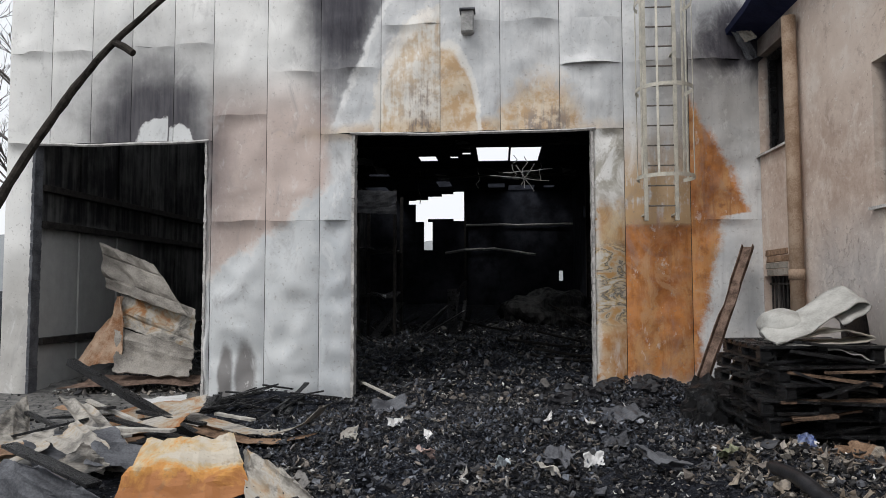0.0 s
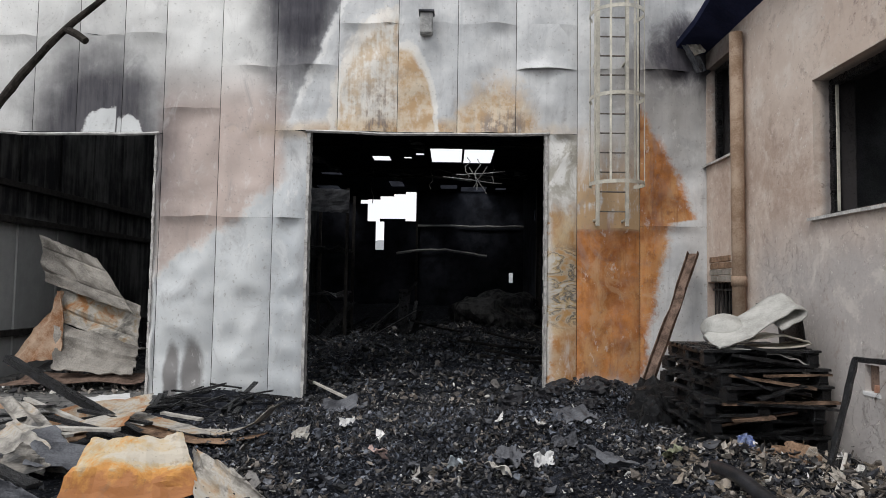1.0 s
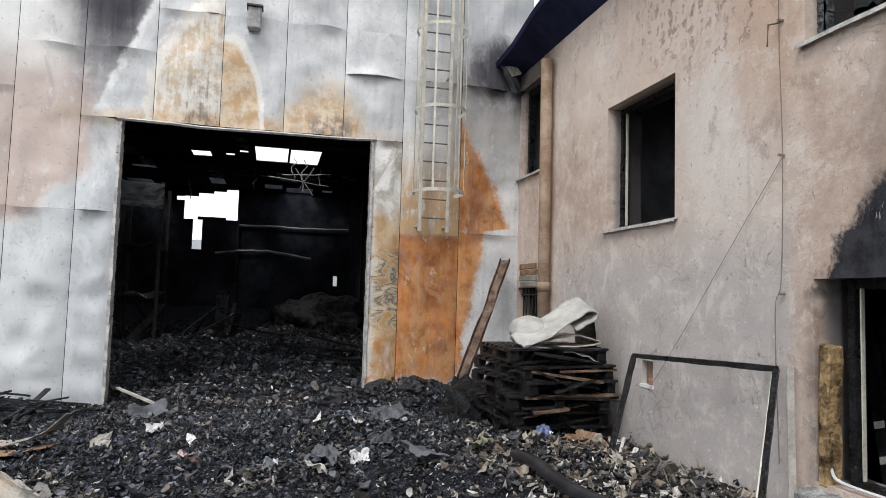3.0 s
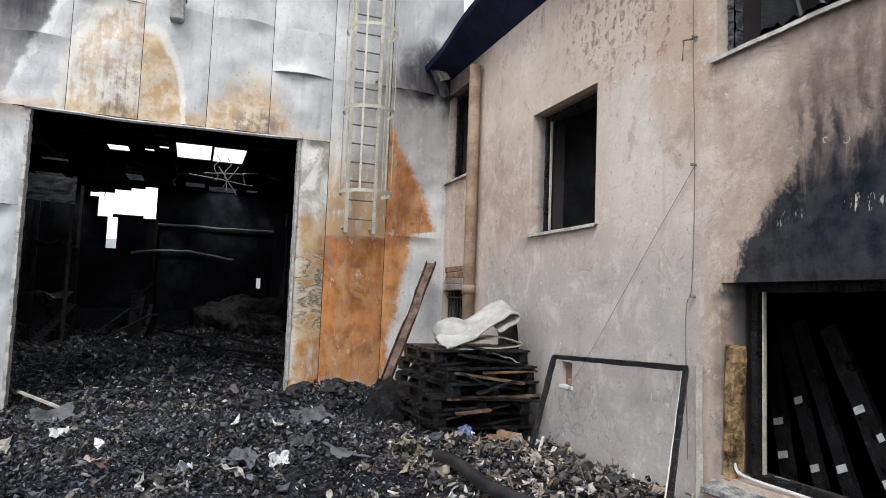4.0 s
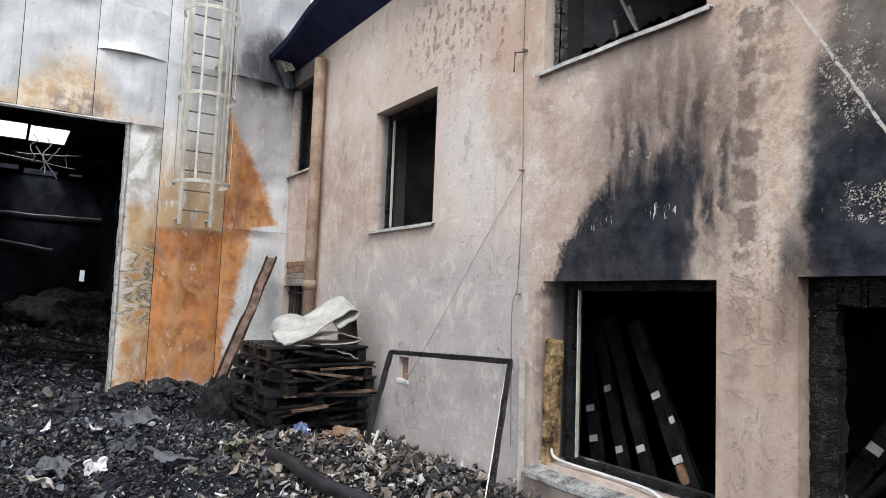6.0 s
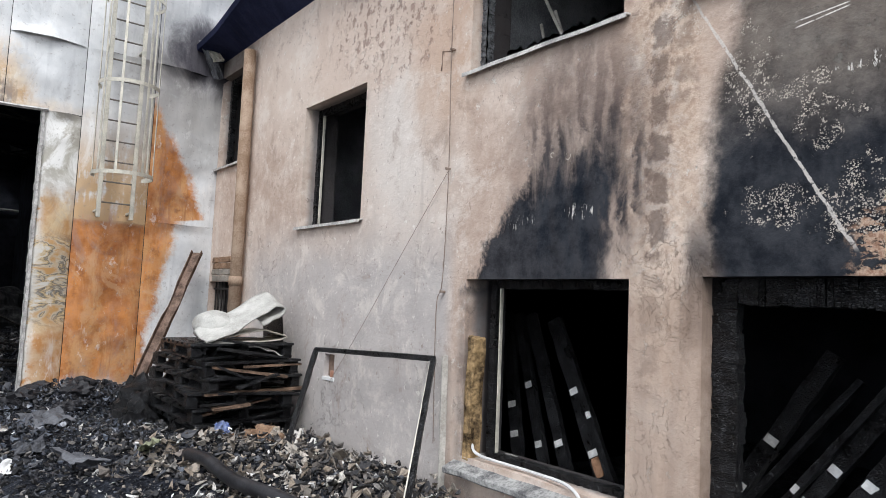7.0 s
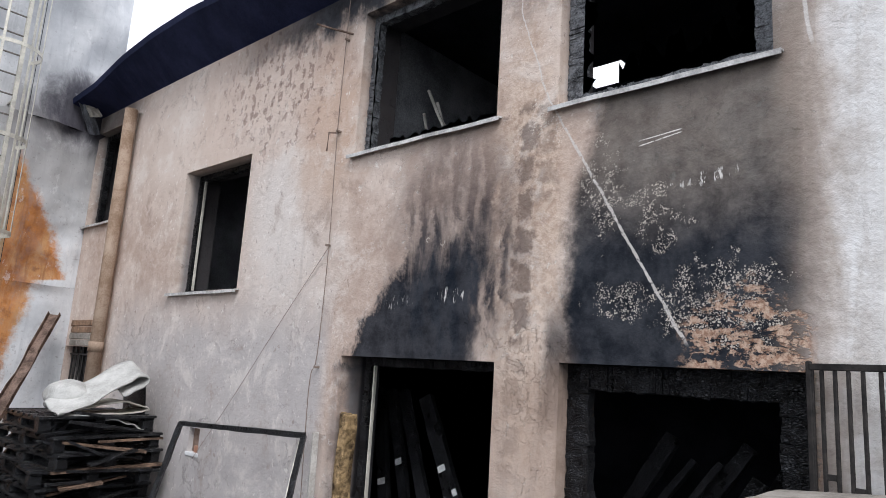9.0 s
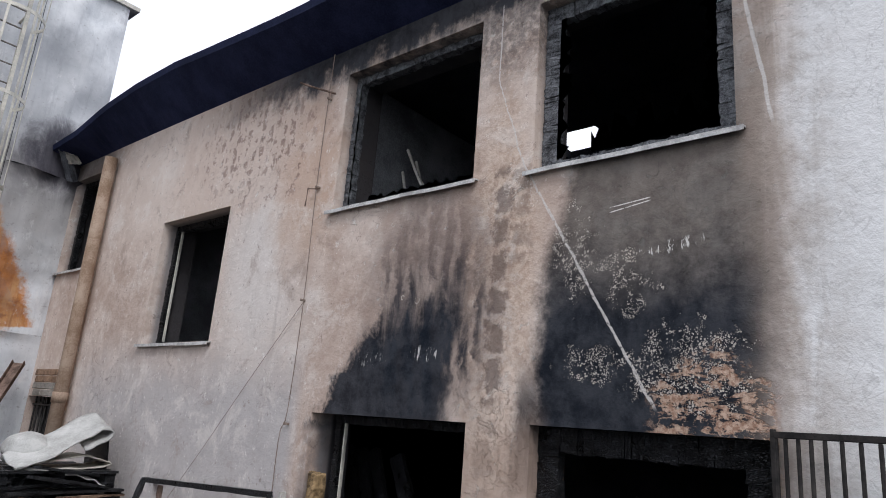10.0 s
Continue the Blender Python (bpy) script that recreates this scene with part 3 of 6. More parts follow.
METAL, PLASTER, GROUND = facade_metal(), wall_plaster(), ground_mat()
CHAR, SOOT, SHEET, RUSTSHEET = charred(), inner_soot(), burnt_sheet(), rusty_sheet()
CONCRETE = plain("grey_concrete", (0.17, 0.155, 0.135), (0.34, 0.315, 0.28), 5, 0.9, bump=0.6)
SILL = plain("ashy_sill", (0.10, 0.10, 0.105), (0.42, 0.42, 0.41), 9, 0.85, bump=0.7, fine=45)
SILLMETAL = plain("white_sill_metal", (0.30, 0.29, 0.285), (0.62, 0.61, 0.59), 8, 0.6)
RUNG = plain("dull_rung_steel", (0.10, 0.09, 0.08), (0.2, 0.18, 0.16), 9, 0.7)
LADDER = plain("weathered_galvanised", (0.40, 0.385, 0.34), (0.62, 0.59, 0.51), 6, 0.55, 0.2)
RUST = plain("rusted_steel", (0.07, 0.048, 0.038), (0.24, 0.17, 0.135), 7, 0.8, 0.1, bump=0.6)
WIRE = plain("dull_wire", (0.16, 0.12, 0.10), (0.30, 0.24, 0.2), 9, 0.8)
PINK = plain("faded_pink_paper", (0.34, 0.24, 0.22), (0.55, 0.42, 0.38), 9, 0.9)
BOTTLE = plain("pale_blue_plastic", (0.45, 0.5, 0.55), (0.65, 0.7, 0.74), 9, 0.3, spec=0.5)
MOSS = plain("dull_green_cloth", (0.13, 0.14, 0.09), (0.28, 0.29, 0.2), 9, 0.95)
BLUE = plain("blue_packaging", (0.06, 0.1, 0.3), (0.35, 0.4, 0.5), 9, 0.5)
LAMPGREY = plain("weathered_lamp_grey", (0.22, 0.22, 0.22), (0.4, 0.4, 0.39), 9, 0.6)
PIPE = plain("stained_downpipe", (0.20, 0.13, 0.085), (0.38, 0.29, 0.22), 3, 0.6, 0.0)
IRON = plain("black_iron", (0.018, 0.017, 0.017), (0.05, 0.045, 0.042), 9, 0.6, 0.3)
EAVES = plain("sooted_eaves", (0.008, 0.011, 0.032), (0.023, 0.029, 0.070), 2, 0.8, bump=0.5)
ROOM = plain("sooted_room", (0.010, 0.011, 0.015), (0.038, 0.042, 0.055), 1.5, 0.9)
ROOMGREY = plain("smoke_stained_room", (0.10, 0.105, 0.115), (0.27, 0.28, 0.29), 1.6, 0.9)
ASHEN = plain("ashen_char", (0.012, 0.013, 0.016), (0.17, 0.178, 0.19), 16, 0.6, spec=0.4, bump=1.0, fine=70, dist=0.02)
GLASS = plain("sooted_glass_shard", (0.50, 0.52, 0.55), (0.75, 0.77, 0.78), 8, 0.25, spec=0.6)
FELT = plain("grey_felt_blanket", (0.33, 0.325, 0.305), (0.52, 0.515, 0.49), 5, 0.95, bump=0.5)
FELTDARK = plain("felt_underside", (0.30, 0.28, 0.24), (0.52, 0.49, 0.43), 5, 0.95, bump=0.5)
WOOL = plain("mineral_wool", (0.035, 0.024, 0.016), (0.42, 0.29, 0.15), 7, 0.95, bump=1.0, fine=35, dist=0.03)
BARE = plain("unburnt_wood", (0.04, 0.028, 0.022), (0.30, 0.20, 0.14), 8, 0.8)
RAW = plain("raw_broken_wood", (0.13, 0.065, 0.035), (0.36, 0.21, 0.13), 8, 0.85)
BROWNRUST = plain("brown_rust_sheet", (0.22, 0.10, 0.045), (0.46, 0.34, 0.25), 4, 0.8)
TIN = plain("nail_plate", (0.5, 0.5, 0.5), (0.72, 0.72, 0.71), 20, 0.4, 0.4)
CARD = plain("singed_cardboard", (0.10, 0.062, 0.042), (0.36, 0.24, 0.16), 4, 0.9)
PALESTICK = plain("pale_batten", (0.33, 0.31, 0.28), (0.55, 0.53, 0.49), 8, 0.85)
HOSE = plain("black_hose", (0.010, 0.010, 0.012), (0.03, 0.03, 0.034), 6, 0.4, spec=0.25)
BARK = plain("dark_bark", (0.02, 0.018, 0.016), (0.06, 0.052, 0.045), 12, 0.9, bump=0.9)
WHITE = plain("white_plastic", (0.55, 0.55, 0.55), (0.72, 0.72, 0.72), 6, 0.5)
BRICKM = plain("red_brick", (0.30, 0.15, 0.10), (0.42, 0.24, 0.17), 9, 0.9)
GREYSHEET = plain("dark_grey_sheet", (0.05, 0.052, 0.06), (0.15, 0.155, 0.17), 3, 0.6)
TWIG = plain("bare_twigs", (0.10, 0.09, 0.085), (0.2, 0.18, 0.17), 6, 0.9)
# distance haze is mixed into this colour, hence the pale blue-grey
HAZE = plain("hazed_far_woods", (0.30, 0.32, 0.34), (0.42, 0.44, 0.45), 0.05, 1.0)

# ---------- building helpers ----------
rnd = random.Random(7)


def wob(x, y, z=0.0, s=1.0):
    return noise.noise(Vector((x * s, y * s, z * s)))


def link(name, bm, mat, parent=None, label="", smooth=False):
    me = bpy.data.meshes.new(name)
    bm.to_mesh(me)
    bm.free()
    if smooth:
        for p in me.polygons:
            p.use_smooth = True
    me.materials.append(mat)
    ob = new(name, me)
    if parent:
        ob.parent = parent
    return tagged(ob, label) if label else ob


def part(name, bm, mat, parent, label="", smooth=False):
    """One mesh object under a thing or a part."""
    return link(name, bm, mat, parent, label, smooth)


def empty(name, at=(0, 0, 0)):
    ob = new(name)
    ob.location = at
    ob.empty_display_size = 0.1
    return ob


def thing(name, label, category, group="", kind="", m=None):
    ob = empty(name)
    if m is not None:
        ob.matrix_basis = m
    return tagged(ob, label, category, group, kind)


def share(name, mesh, parent, m):
    ob = new(name, mesh)
    ob.parent = parent
    ob.matrix_basis = m
    return ob


def box(bm, lo, hi, m=None, bevel=0.0, rough=0.0):
    """A box from lo to hi, with broken edges."""
    got = bmesh.ops.create_cube(bm, size=1.0)["verts"]
    for v in got:
        v.co = Vector([lo[i] + (v.co[i] + 0.5) * (hi[i] - lo[i]) for i in range(3)])
        if rough:
            v.co += Vector([rnd.uniform(-rough, rough) for _ in range(3)])
    if bevel:
        edges = list({e for v in got for e in v.link_edges})
        got = list({v for v in got} | set(bmesh.ops.bevel(bm, geom=edges, offset=bevel, segments=1, affect="EDGES")["verts"]))
        got = [v for v in got if v.is_valid]
    if m is not None:
        bmesh.ops.transform(bm, matrix=m, verts=got)
    return got


def one_box(lo, hi, m=None, bevel=0.004, rough=0.0):
    bm = bmesh.new()
    box(bm, lo, hi, m, bevel, rough)
    return bm


def tube(points, radius, sides=8, bm=None, taper=None, lump=0.0):
    """A round bar along points; taper gives the radius at the far end."""
    bm = bm or bmesh.new()
    pts = [Vector(p) for p in points]
    rings = []
    for i, p in enumerate(pts):
        d = (pts[min(i + 1, len(pts) - 1)] - pts[max(i - 1, 0)]).normalized()
        side = d.cross(Vector((0, 0, 1)) if abs(d.z) < 0.9 else Vector((1, 0, 0))).normalized()
        up = side.cross(d)
        r = radius if taper is None else radius + (taper - radius) * i / (len(pts) - 1)
        ring = []
        for k in range(sides):
            a = 2 * math.pi * k / sides
            q = r * (1 + lump * wob(p.x * 9 + k, p.y * 9, p.z * 9))
            ring.append(bm.verts.new(p + side * math.cos(a) * q + up * math.sin(a) * q))
        rings.append(ring)
    for a, b in zip(rings, rings[1:]):
        for k in range(sides):
            bm.faces.new((a[k], a[(k + 1) % sides], b[(k + 1) % sides], b[k]))
    bm.faces.new(rings[0][::-1]), bm.faces.new(rings[-1])
    return bm


def beam_between(a, b, w, h, bevel=0.004, bm=None, up=(0, 0, 1), segs=1, ragged=0.0):
    """A squared timber or bar from a to b."""
    bm = bm or bmesh.new()
    a, b = Vector(a), Vector(b)
    d = (b - a).normalized()
    side = d.cross(Vector(up)).normalized()
    top = side.cross(d)
    rings = []
    for i in range(segs + 1):
        p = a.lerp(b, i / segs)
        q = [1 + rnd.uniform(-ragged, ragged) for _ in range(4)]
        rings.append([bm.verts.new(p + side * sx * w / 2 * q[k] + top * sz * h / 2 * q[k]) for k, (sx, sz) in enumerate(((-1, -1), (1, -1), (1, 1), (-1, 1)))])
    for r, s in zip(rings, rings[1:]):
        for k in range(4):
            bm.faces.new((r[k], r[(k + 1) % 4], s[(k + 1) % 4], s[k]))
    bm.faces.new(rings[0][::-1]), bm.faces.new(rings[-1])
    if bevel:
        bmesh.ops.bevel(bm, geom=[e for e in bm.edges], offset=bevel, segments=1, affect="EDGES")
    return bm


def smooth_line(pts, n=8):
    """Catmull-Rom through pts."""
    pts = [Vector(p) for p in pts]
    pts = [pts[0] * 2 - pts[1]] + pts + [pts[-1] * 2 - pts[-2]]
    out = []
    for i in range(1, len(pts) - 2):
        a, b, c, d = pts[i - 1:i + 3]
        for k in range(n):
            t = k / n
            out.append(0.5 * (2 * b + (c - a) * t + (2 * a - 5 * b + 4 * c - d) * t * t + (3 * b - a - 3 * c + d) * t ** 3))
    out.append(pts[-2])
    return out


def holed_wall(us, vs, holes, place, thick):
    """A wall as one mesh with openings right through. place(u, v, depth) gives the point."""
    us = sorted(set([*us] + [h[0] for h in holes] + [h[1] for h in holes]))
    vs = sorted(set([*vs] + [h[2] for h in holes] + [h[3] for h in holes]))
    nu, nv = len(us) - 1, len(vs) - 1

    def solid(i, j):
        if not (0 <= i < nu and 0 <= j < nv):
            return False
        u, v = (us[i] + us[i + 1]) / 2, (vs[j] + vs[j + 1]) / 2
        return not any(h[0] < u < h[1] and h[2] < v < h[3] for h in holes)

    bm, cache = bmesh.new(), {}

    def vert(i, j, d):
        key = (i, j, d)
        if key not in cache:
            cache[key] = bm.verts.new(place(us[i], vs[j], thick * d))
        return cache[key]

    for i in range(nu):
        for j in range(nv):
            if not solid(i, j):
                continue
            q = [(i, j), (i + 1, j), (i + 1, j + 1), (i, j + 1)]
            bm.faces.new([vert(a, b, 0) for a, b in q])
            bm.faces.new([vert(a, b, 1) for a, b in q[::-1]])
            for k, (di, dj) in enumerate(((0, -1), (1, 0), (0, 1), (-1, 0))):
                if not solid(i + di, j + dj):
                    (a, b), (c, d) = q[k], q[(k + 1) % 4]
                    bm.faces.new((vert(a, b, 0), vert(a, b, 1), vert(c, d, 1), vert(c, d, 0)))
    bmesh.ops.recalc_face_normals(bm, faces=bm.faces)
    return bm


def crumpled(c00, c10, c11, c01, n=14, bend=0.06, ripple=0.02, seed=0.0, thick=0.004, ribs=0, ragged=0.03):
    """A bent sheet between four corners, with folds, torn rims and thickness."""
    bm = bmesh.new()
    c00, c10, c11, c01 = (Vector(c) for c in (c00, c10, c11, c01))
    nrm = (c10 - c00).cross(c01 - c00).normalized()
    grid = []
    for j in range(n + 1):
        row = []
        for i in range(n + 1):
            u, v = i / n, j / n
            p = c00.lerp(c10, u).lerp(c01.lerp(c11, u), v)
            fold = abs(wob(u * 2.1 + seed, v * 1.7, seed)) * 2 - 0.5
            h = bend * (fold + 0.8 * wob(u * 1.2, v * 1.2, seed + 5)) + ripple * wob(u * 7, v * 7, seed)
            if ribs:
                h += 0.035 * max(0.0, 1 - abs(((v * ribs) % 1.0) - 0.5) * 7)
            rim = ragged * (wob(u * 9, v * 9, seed + 3)) if i in (0, n) or j in (0, n) else 0
            row.append(bm.verts.new(p + nrm * h + (c10 - c00).normalized() * rim + (c01 - c00).normalized() * rim))
        grid.append(row)
    for j in range(n):
        for i in range(n):
            bm.faces.new((grid[j][i], grid[j][i + 1], grid[j + 1][i + 1], grid[j + 1][i]))
    bmesh.ops.recalc_face_normals(bm, faces=bm.faces)
    bmesh.ops.solidify(bm, geom=bm.faces[:], thickness=thick)
    return bm


def strip_sheet(line, across, thick=0.004, n=6, wave=0.01, seed=0.0):
    """A long bent strip that follows line; across is its width vector."""
    bm = bmesh.new()
    pts, across = smooth_line(line, n), Vector(across)
    rows = []
    for i, p in enumerate(pts):
        rows.append([bm.verts.new(p + across * (k / 4 - 0.5) + Vector((0, 0, wave * wob(i * 0.35, k * 0.8, seed)))) for k in range(5)])
    for a, b in zip(rows, rows[1:]):
        for k in range(4):
            bm.faces.new((a[k], a[k + 1], b[k + 1], b[k]))
    bmesh.ops.recalc_face_normals(bm, faces=bm.faces)
    bmesh.ops.solidify(bm, geom=bm.faces[:], thickness=thick)
    return bm


# ---------- ground ----------
def mound(x, y, cx, cy, rx, ry, h):
    r = ((x - cx) / rx) ** 2 + ((y - cy) / ry) ** 2
    return h * math.exp(-r * 1.4)


def ground_z(x, y):
    rub = min(1, max(0, (x + 7.2) / 1.2)) if y < 0.5 else 1.0
    rub *= min(1, max(0, (y + 11.5) / 3)) * min(1, max(0, (27 - y) / 2))
    z = 0.0
    z += mound(x, y, -1.75, -1.0, 1.05, 0.75, 0.30) + mound(x, y, -3.4, -2.6, 2.0, 0.9, 0.16)
    z += mound(x, y, -0.7, -4.9, 0.75, 1.8, 0.17) + mound(x, y, -1.8, -3.6, 1.2, 1.2, 0.12)
    z += mound(x, y, -6.4, -0.6, 0.9, 0.5, 0.14)
    if y > 0:
        z += min(1, y / 4) * (0.22 + 0.28 * wob(x * 0.5, y * 0.5, 3)) + 0.5 * min(1, max(0, (y - 14) / 8))
    z += rub * (0.09 * wob(x * 1.3, y * 1.3, 1) + 0.06 * wob(x * 4, y * 4, 2) + 0.03 * abs(wob(x * 11, y * 11, 4)))
    z += (1 - rub) * 0.02 * wob(x * 0.8, y * 0.8, 6)
    return z


def spread(lo, hi, near_lo, near_hi, step):
    inner = list(np.arange(near_lo, near_hi + 1e-6, step))
    out_lo, out_hi, d = [], [], step
    v = near_lo
    while v > lo:
        d *= 1.5
        v -= d
        out_lo.append(max(v, lo))
    v, d = near_hi, step
    while v < hi:
        d *= 1.5
        v += d
        out_hi.append(min(v, hi))
    return out_lo[::-1] + inner + out_hi


gx, gy = spread(-600, 600, -9.5, 0.3, 0.07), spread(-600, 600, -9.0, 6.0, 0.07)
verts = [(x, y, ground_z(x, y) if -40 < x < 20 and -40 < y < 40 else 0.0) for y in gy for x in gx]
faces = [(j * len(gx) + i, j * len(gx) + i + 1, (j + 1) * len(gx) + i + 1, (j + 1) * len(gx) + i) for j in range(len(gy) - 1) for i in range(len(gx) - 1)]
me = bpy.data.meshes.new("ground")
me.from_pydata(verts, [], faces)
me.materials.append(GROUND)
tagged(new("ground", me), "black ash and trodden soot over a concrete yard", "ground", kind="structure")

# ---------- hall facade ----------
facade = thing("wall_facade", "buckled grey sheet-metal hall facade, scorched and rusted", "wall", kind="structure")
TOP = 7.6
BAY = (-10.38, -7.76, -0.3, 3.68)
GATE = (-5.58, -2.24, -0.3, 3.74)
COLS = [-10.85, -10.18, -9.55, -8.93, -8.28, -7.68, -6.87, -6.08, -5.2, -4.35, -3.5, -2.67, -1.8, -0.92, 0.2]
JOINTS = {0: [5.06], 1: [5.06], 2: [5.06], 3: [5.1], 4: [5.12], 5: [2.5, 4.05], 6: [2.5, 4.65], 7: [2.5, 4.67],
          8: [5.3], 9: [5.3], 10: [5.3], 11: [5.3, 4.66], 12: [2.4, 4.66], 13: [2.45, 4.66]}


def sheet_panel(x0, x1, z0, z1, seed):
    """One cladding sheet: dented, with rims turned back and a lip at its head."""
    nx, nz = max(4, int((x1 - x0) / 0.07)), max(4, int((z1 - z0) / 0.07))
    bm = bmesh.new()
    g = 0.004
    rows = []
    for j in range(nz + 1):
        row = []
        for i in range(nx + 1):
            u, v = i / nx, j / nz
            x, z = x0 + g + (x1 - x0 - 2 * g) * u, z0 + 0.001 + (z1 - z0 - 0.002) * v
            if z0 > 0.5 or z1 < 7:
                z += 0.03 * wob(x * 2.3, round(z0 if v < 0.5 else z1, 1), 4) * (abs(v - 0.5) * 2) * (0 if (v < 0.5 and z0 < 0.5) or (v > 0.5 and z1 > 7) or (v < 0.5 and z0 in (3.68, 3.74)) else 1)
            w = math.sin(math.pi * u) ** 0.6
            d = 0.06 * wob(x * 1.6, z * 1.3, seed) * w + 0.016 * wob(x * 4, z * 4, seed + 9) * w
            d += (0.075 if z < 2.2 or z > 4.6 else 0.05) * (0.35 - abs(wob(x * 1.9 + 4, z * 1.5 + 0.6 * x, seed + 2))) * w
            d += 0.03 * max(0.0, 0.5 - 3.0 * abs(wob(x * 1.3, z * 2.1, seed + 6))) * w
            if z < 1.9 and -7.7 < x < -5.5:
                d += 0.11 * (0.3 - abs(wob(x * 2.2, z * 2.6, seed + 13))) * w * min(1, (1.9 - z) * 2)
            if x > -1.0 and z > 4.4:
                d += 0.16 * (0.3 - abs(wob(x * 1.7, z * 1.1, seed + 17))) * w
            # blown-out folds beside the joints
            lip = math.exp(-((z - z1) / 0.06) ** 2) * 0.085 + math.exp(-((z - z0) / 0.12) ** 2) * 0.02 * (1 if z0 > 0.5 else 0)
            d += lip * (0.5 + wob(x * 3, seed, 1.7)) * w
            if i in (0, nx):
                d = -0.016
            d = max(d, -0.026)
            row.append(bm.verts.new((x, -0.012 - d, z)))
        rows.append(row)
    for a, b in zip(rows, rows[1:]):
        for i in range(nx):
            bm.faces.new((a[i], a[i + 1], b[i + 1], b[i]))
    return bm


seed = 0
for k, (a, b) in enumerate(zip(COLS, COLS[1:])):
    for z0, z1 in zip([0.0] + JOINTS[k], JOINTS[k] + [TOP]):
        cuts = []
        for h in (BAY, GATE):
            if a < h[1] - 0.02 and b > h[0] + 0.02 and z0 < h[3]:
                cuts.append(h)
        pieces = [(a, b, z0, z1)]
        for h in cuts:
            pieces = [(a, b, h[3], z1)] if z1 > h[3] + 0.05 else []
            if a < h[0] - 0.03:
                pieces.append((a, h[0], z0, min(z1, h[3])))
            if b > h[1] + 0.03:
                pieces.append((h[1], b, z0, min(z1, h[3])))
        for p in pieces:
            seed += 1
            part("panel", sheet_panel(*p, seed * 3.7), METAL, facade, smooth=True)

# backing frame of the facade, with the two openings
back = holed_wall([-10.85, 0.2], [-0.3, TOP], [BAY, GATE], lambda u, v, d: (u, 0.03 + d, v), 0.12)
part("backing", back, SOOT, facade, "sooted inner liner")
part("coping", one_box((-10.95, -0.07, TOP), (0.32, 0.3, TOP + 0.07)), LADDER, facade, "grey sheet-metal coping")
for x0, x1, z in ((BAY[0], BAY[1], BAY[3]), (GATE[0], GATE[1], GATE[3])):
    pts = [(x0 - 0.05 + (x1 - x0 + 0.1) * i / 10, -0.05 + 0.012 * wob(i, 2), z - 0.012 + 0.02 * wob(i * 0.5, z) - 0.025 * math.sin(math.pi * i / 10)) for i in range(11)]
    part("drip_edge", tube(pts, 0.022, 4), SILLMETAL, facade, "bent pale drip edge")
for x, s in ((BAY[0], 1), (BAY[1], -1), (GATE[0], 1), (GATE[1], -1)):
    z1 = BAY[3] if x in BAY else GATE[3]
    bm = bmesh.new()
    for i in range(40):
        z = i / 40 * z1
        box(bm, (x - (0.03 if s > 0 else 0.012), -0.038, z), (x + (0.012 if s > 0 else 0.02), 0.15, z + z1 / 40), rough=0.006)
    part("jamb", bm, GREYSHEET if x == BAY[0] else SILLMETAL, facade, "scorched steel jamb")

# ---------- hall behind the facade ----------
HB = 25.0
walls = thing("wall_hall", "sooted sheet-metal walls inside the burnt hall", "wall", kind="structure")
part("left_wall", holed_wall([0.15, HB], [-0.3, 7.5], [], lambda u, v, d: (-10.4 - d, u, v), 0.12), SOOT, walls)
part("right_wall", holed_wall([0.15, HB], [-0.3, 7.5], [(18.3, 18.7, 4.4, 4.75), (19.4, 19.7, 4.0, 4.25), (20.1, 20.5, 4.6, 5.1)], lambda u, v, d: (0.1 + d, u, v), 0.12), ROOM, walls)
part("back_wall", holed_wall([-10.52, 0.22], [-0.3, 7.5], [(-7.84, -7.2, 4.92, 6.05), (-7.2, -6.5, 5.06, 6.22), (-6.5, -5.9, 5.06, 6.34), (-5.9, -5.33, 4.95, 6.46), (-8.2, -7.84, 5.82, 6.02), (-7.41, -6.97, 3.47, 4.92), (-0.6, -0.4, 1.9, 2.4)], lambda u, v, d: (u, HB + d, v), 0.12), ROOM, walls)
for y in (1.1, 2.2, 3.3, 4.4):
    part("seam", one_box((-10.4, y - 0.015, 0.3), (-10.365, y + 0.015, 6.4)), SOOT, walls)
for z in (0.75, 2.5, 3.05):
    part("girt", one_box((-10.4, 0.16, z - 0.05), (-10.3, HB, z + 0.05)), IRON, walls, "blackened steel girt")
part("girt", tube([(-5.3 + i * 0.45, HB - 0.15, 4.72 + 0.06 * wob(i * 0.4, 2)) for i in range(13)], 0.06, 6), LAMPGREY, walls, "bent grey steel girt")
part("girt", tube([(-6.3 + i * 0.35, HB - 0.2, 3.3 + 0.2 * math.sin(i * 0.28) + 0.05 * wob(i * 0.8, 6)) for i in range(14)], 0.07, 5), LAMPGREY, walls, "sagging grey steel girt")
part("post", one_box((-5.34, HB - 0.22, -0.1), (-5.24, HB - 0.08, 6.5), bevel=0), IRON, walls, "blackened steel post")

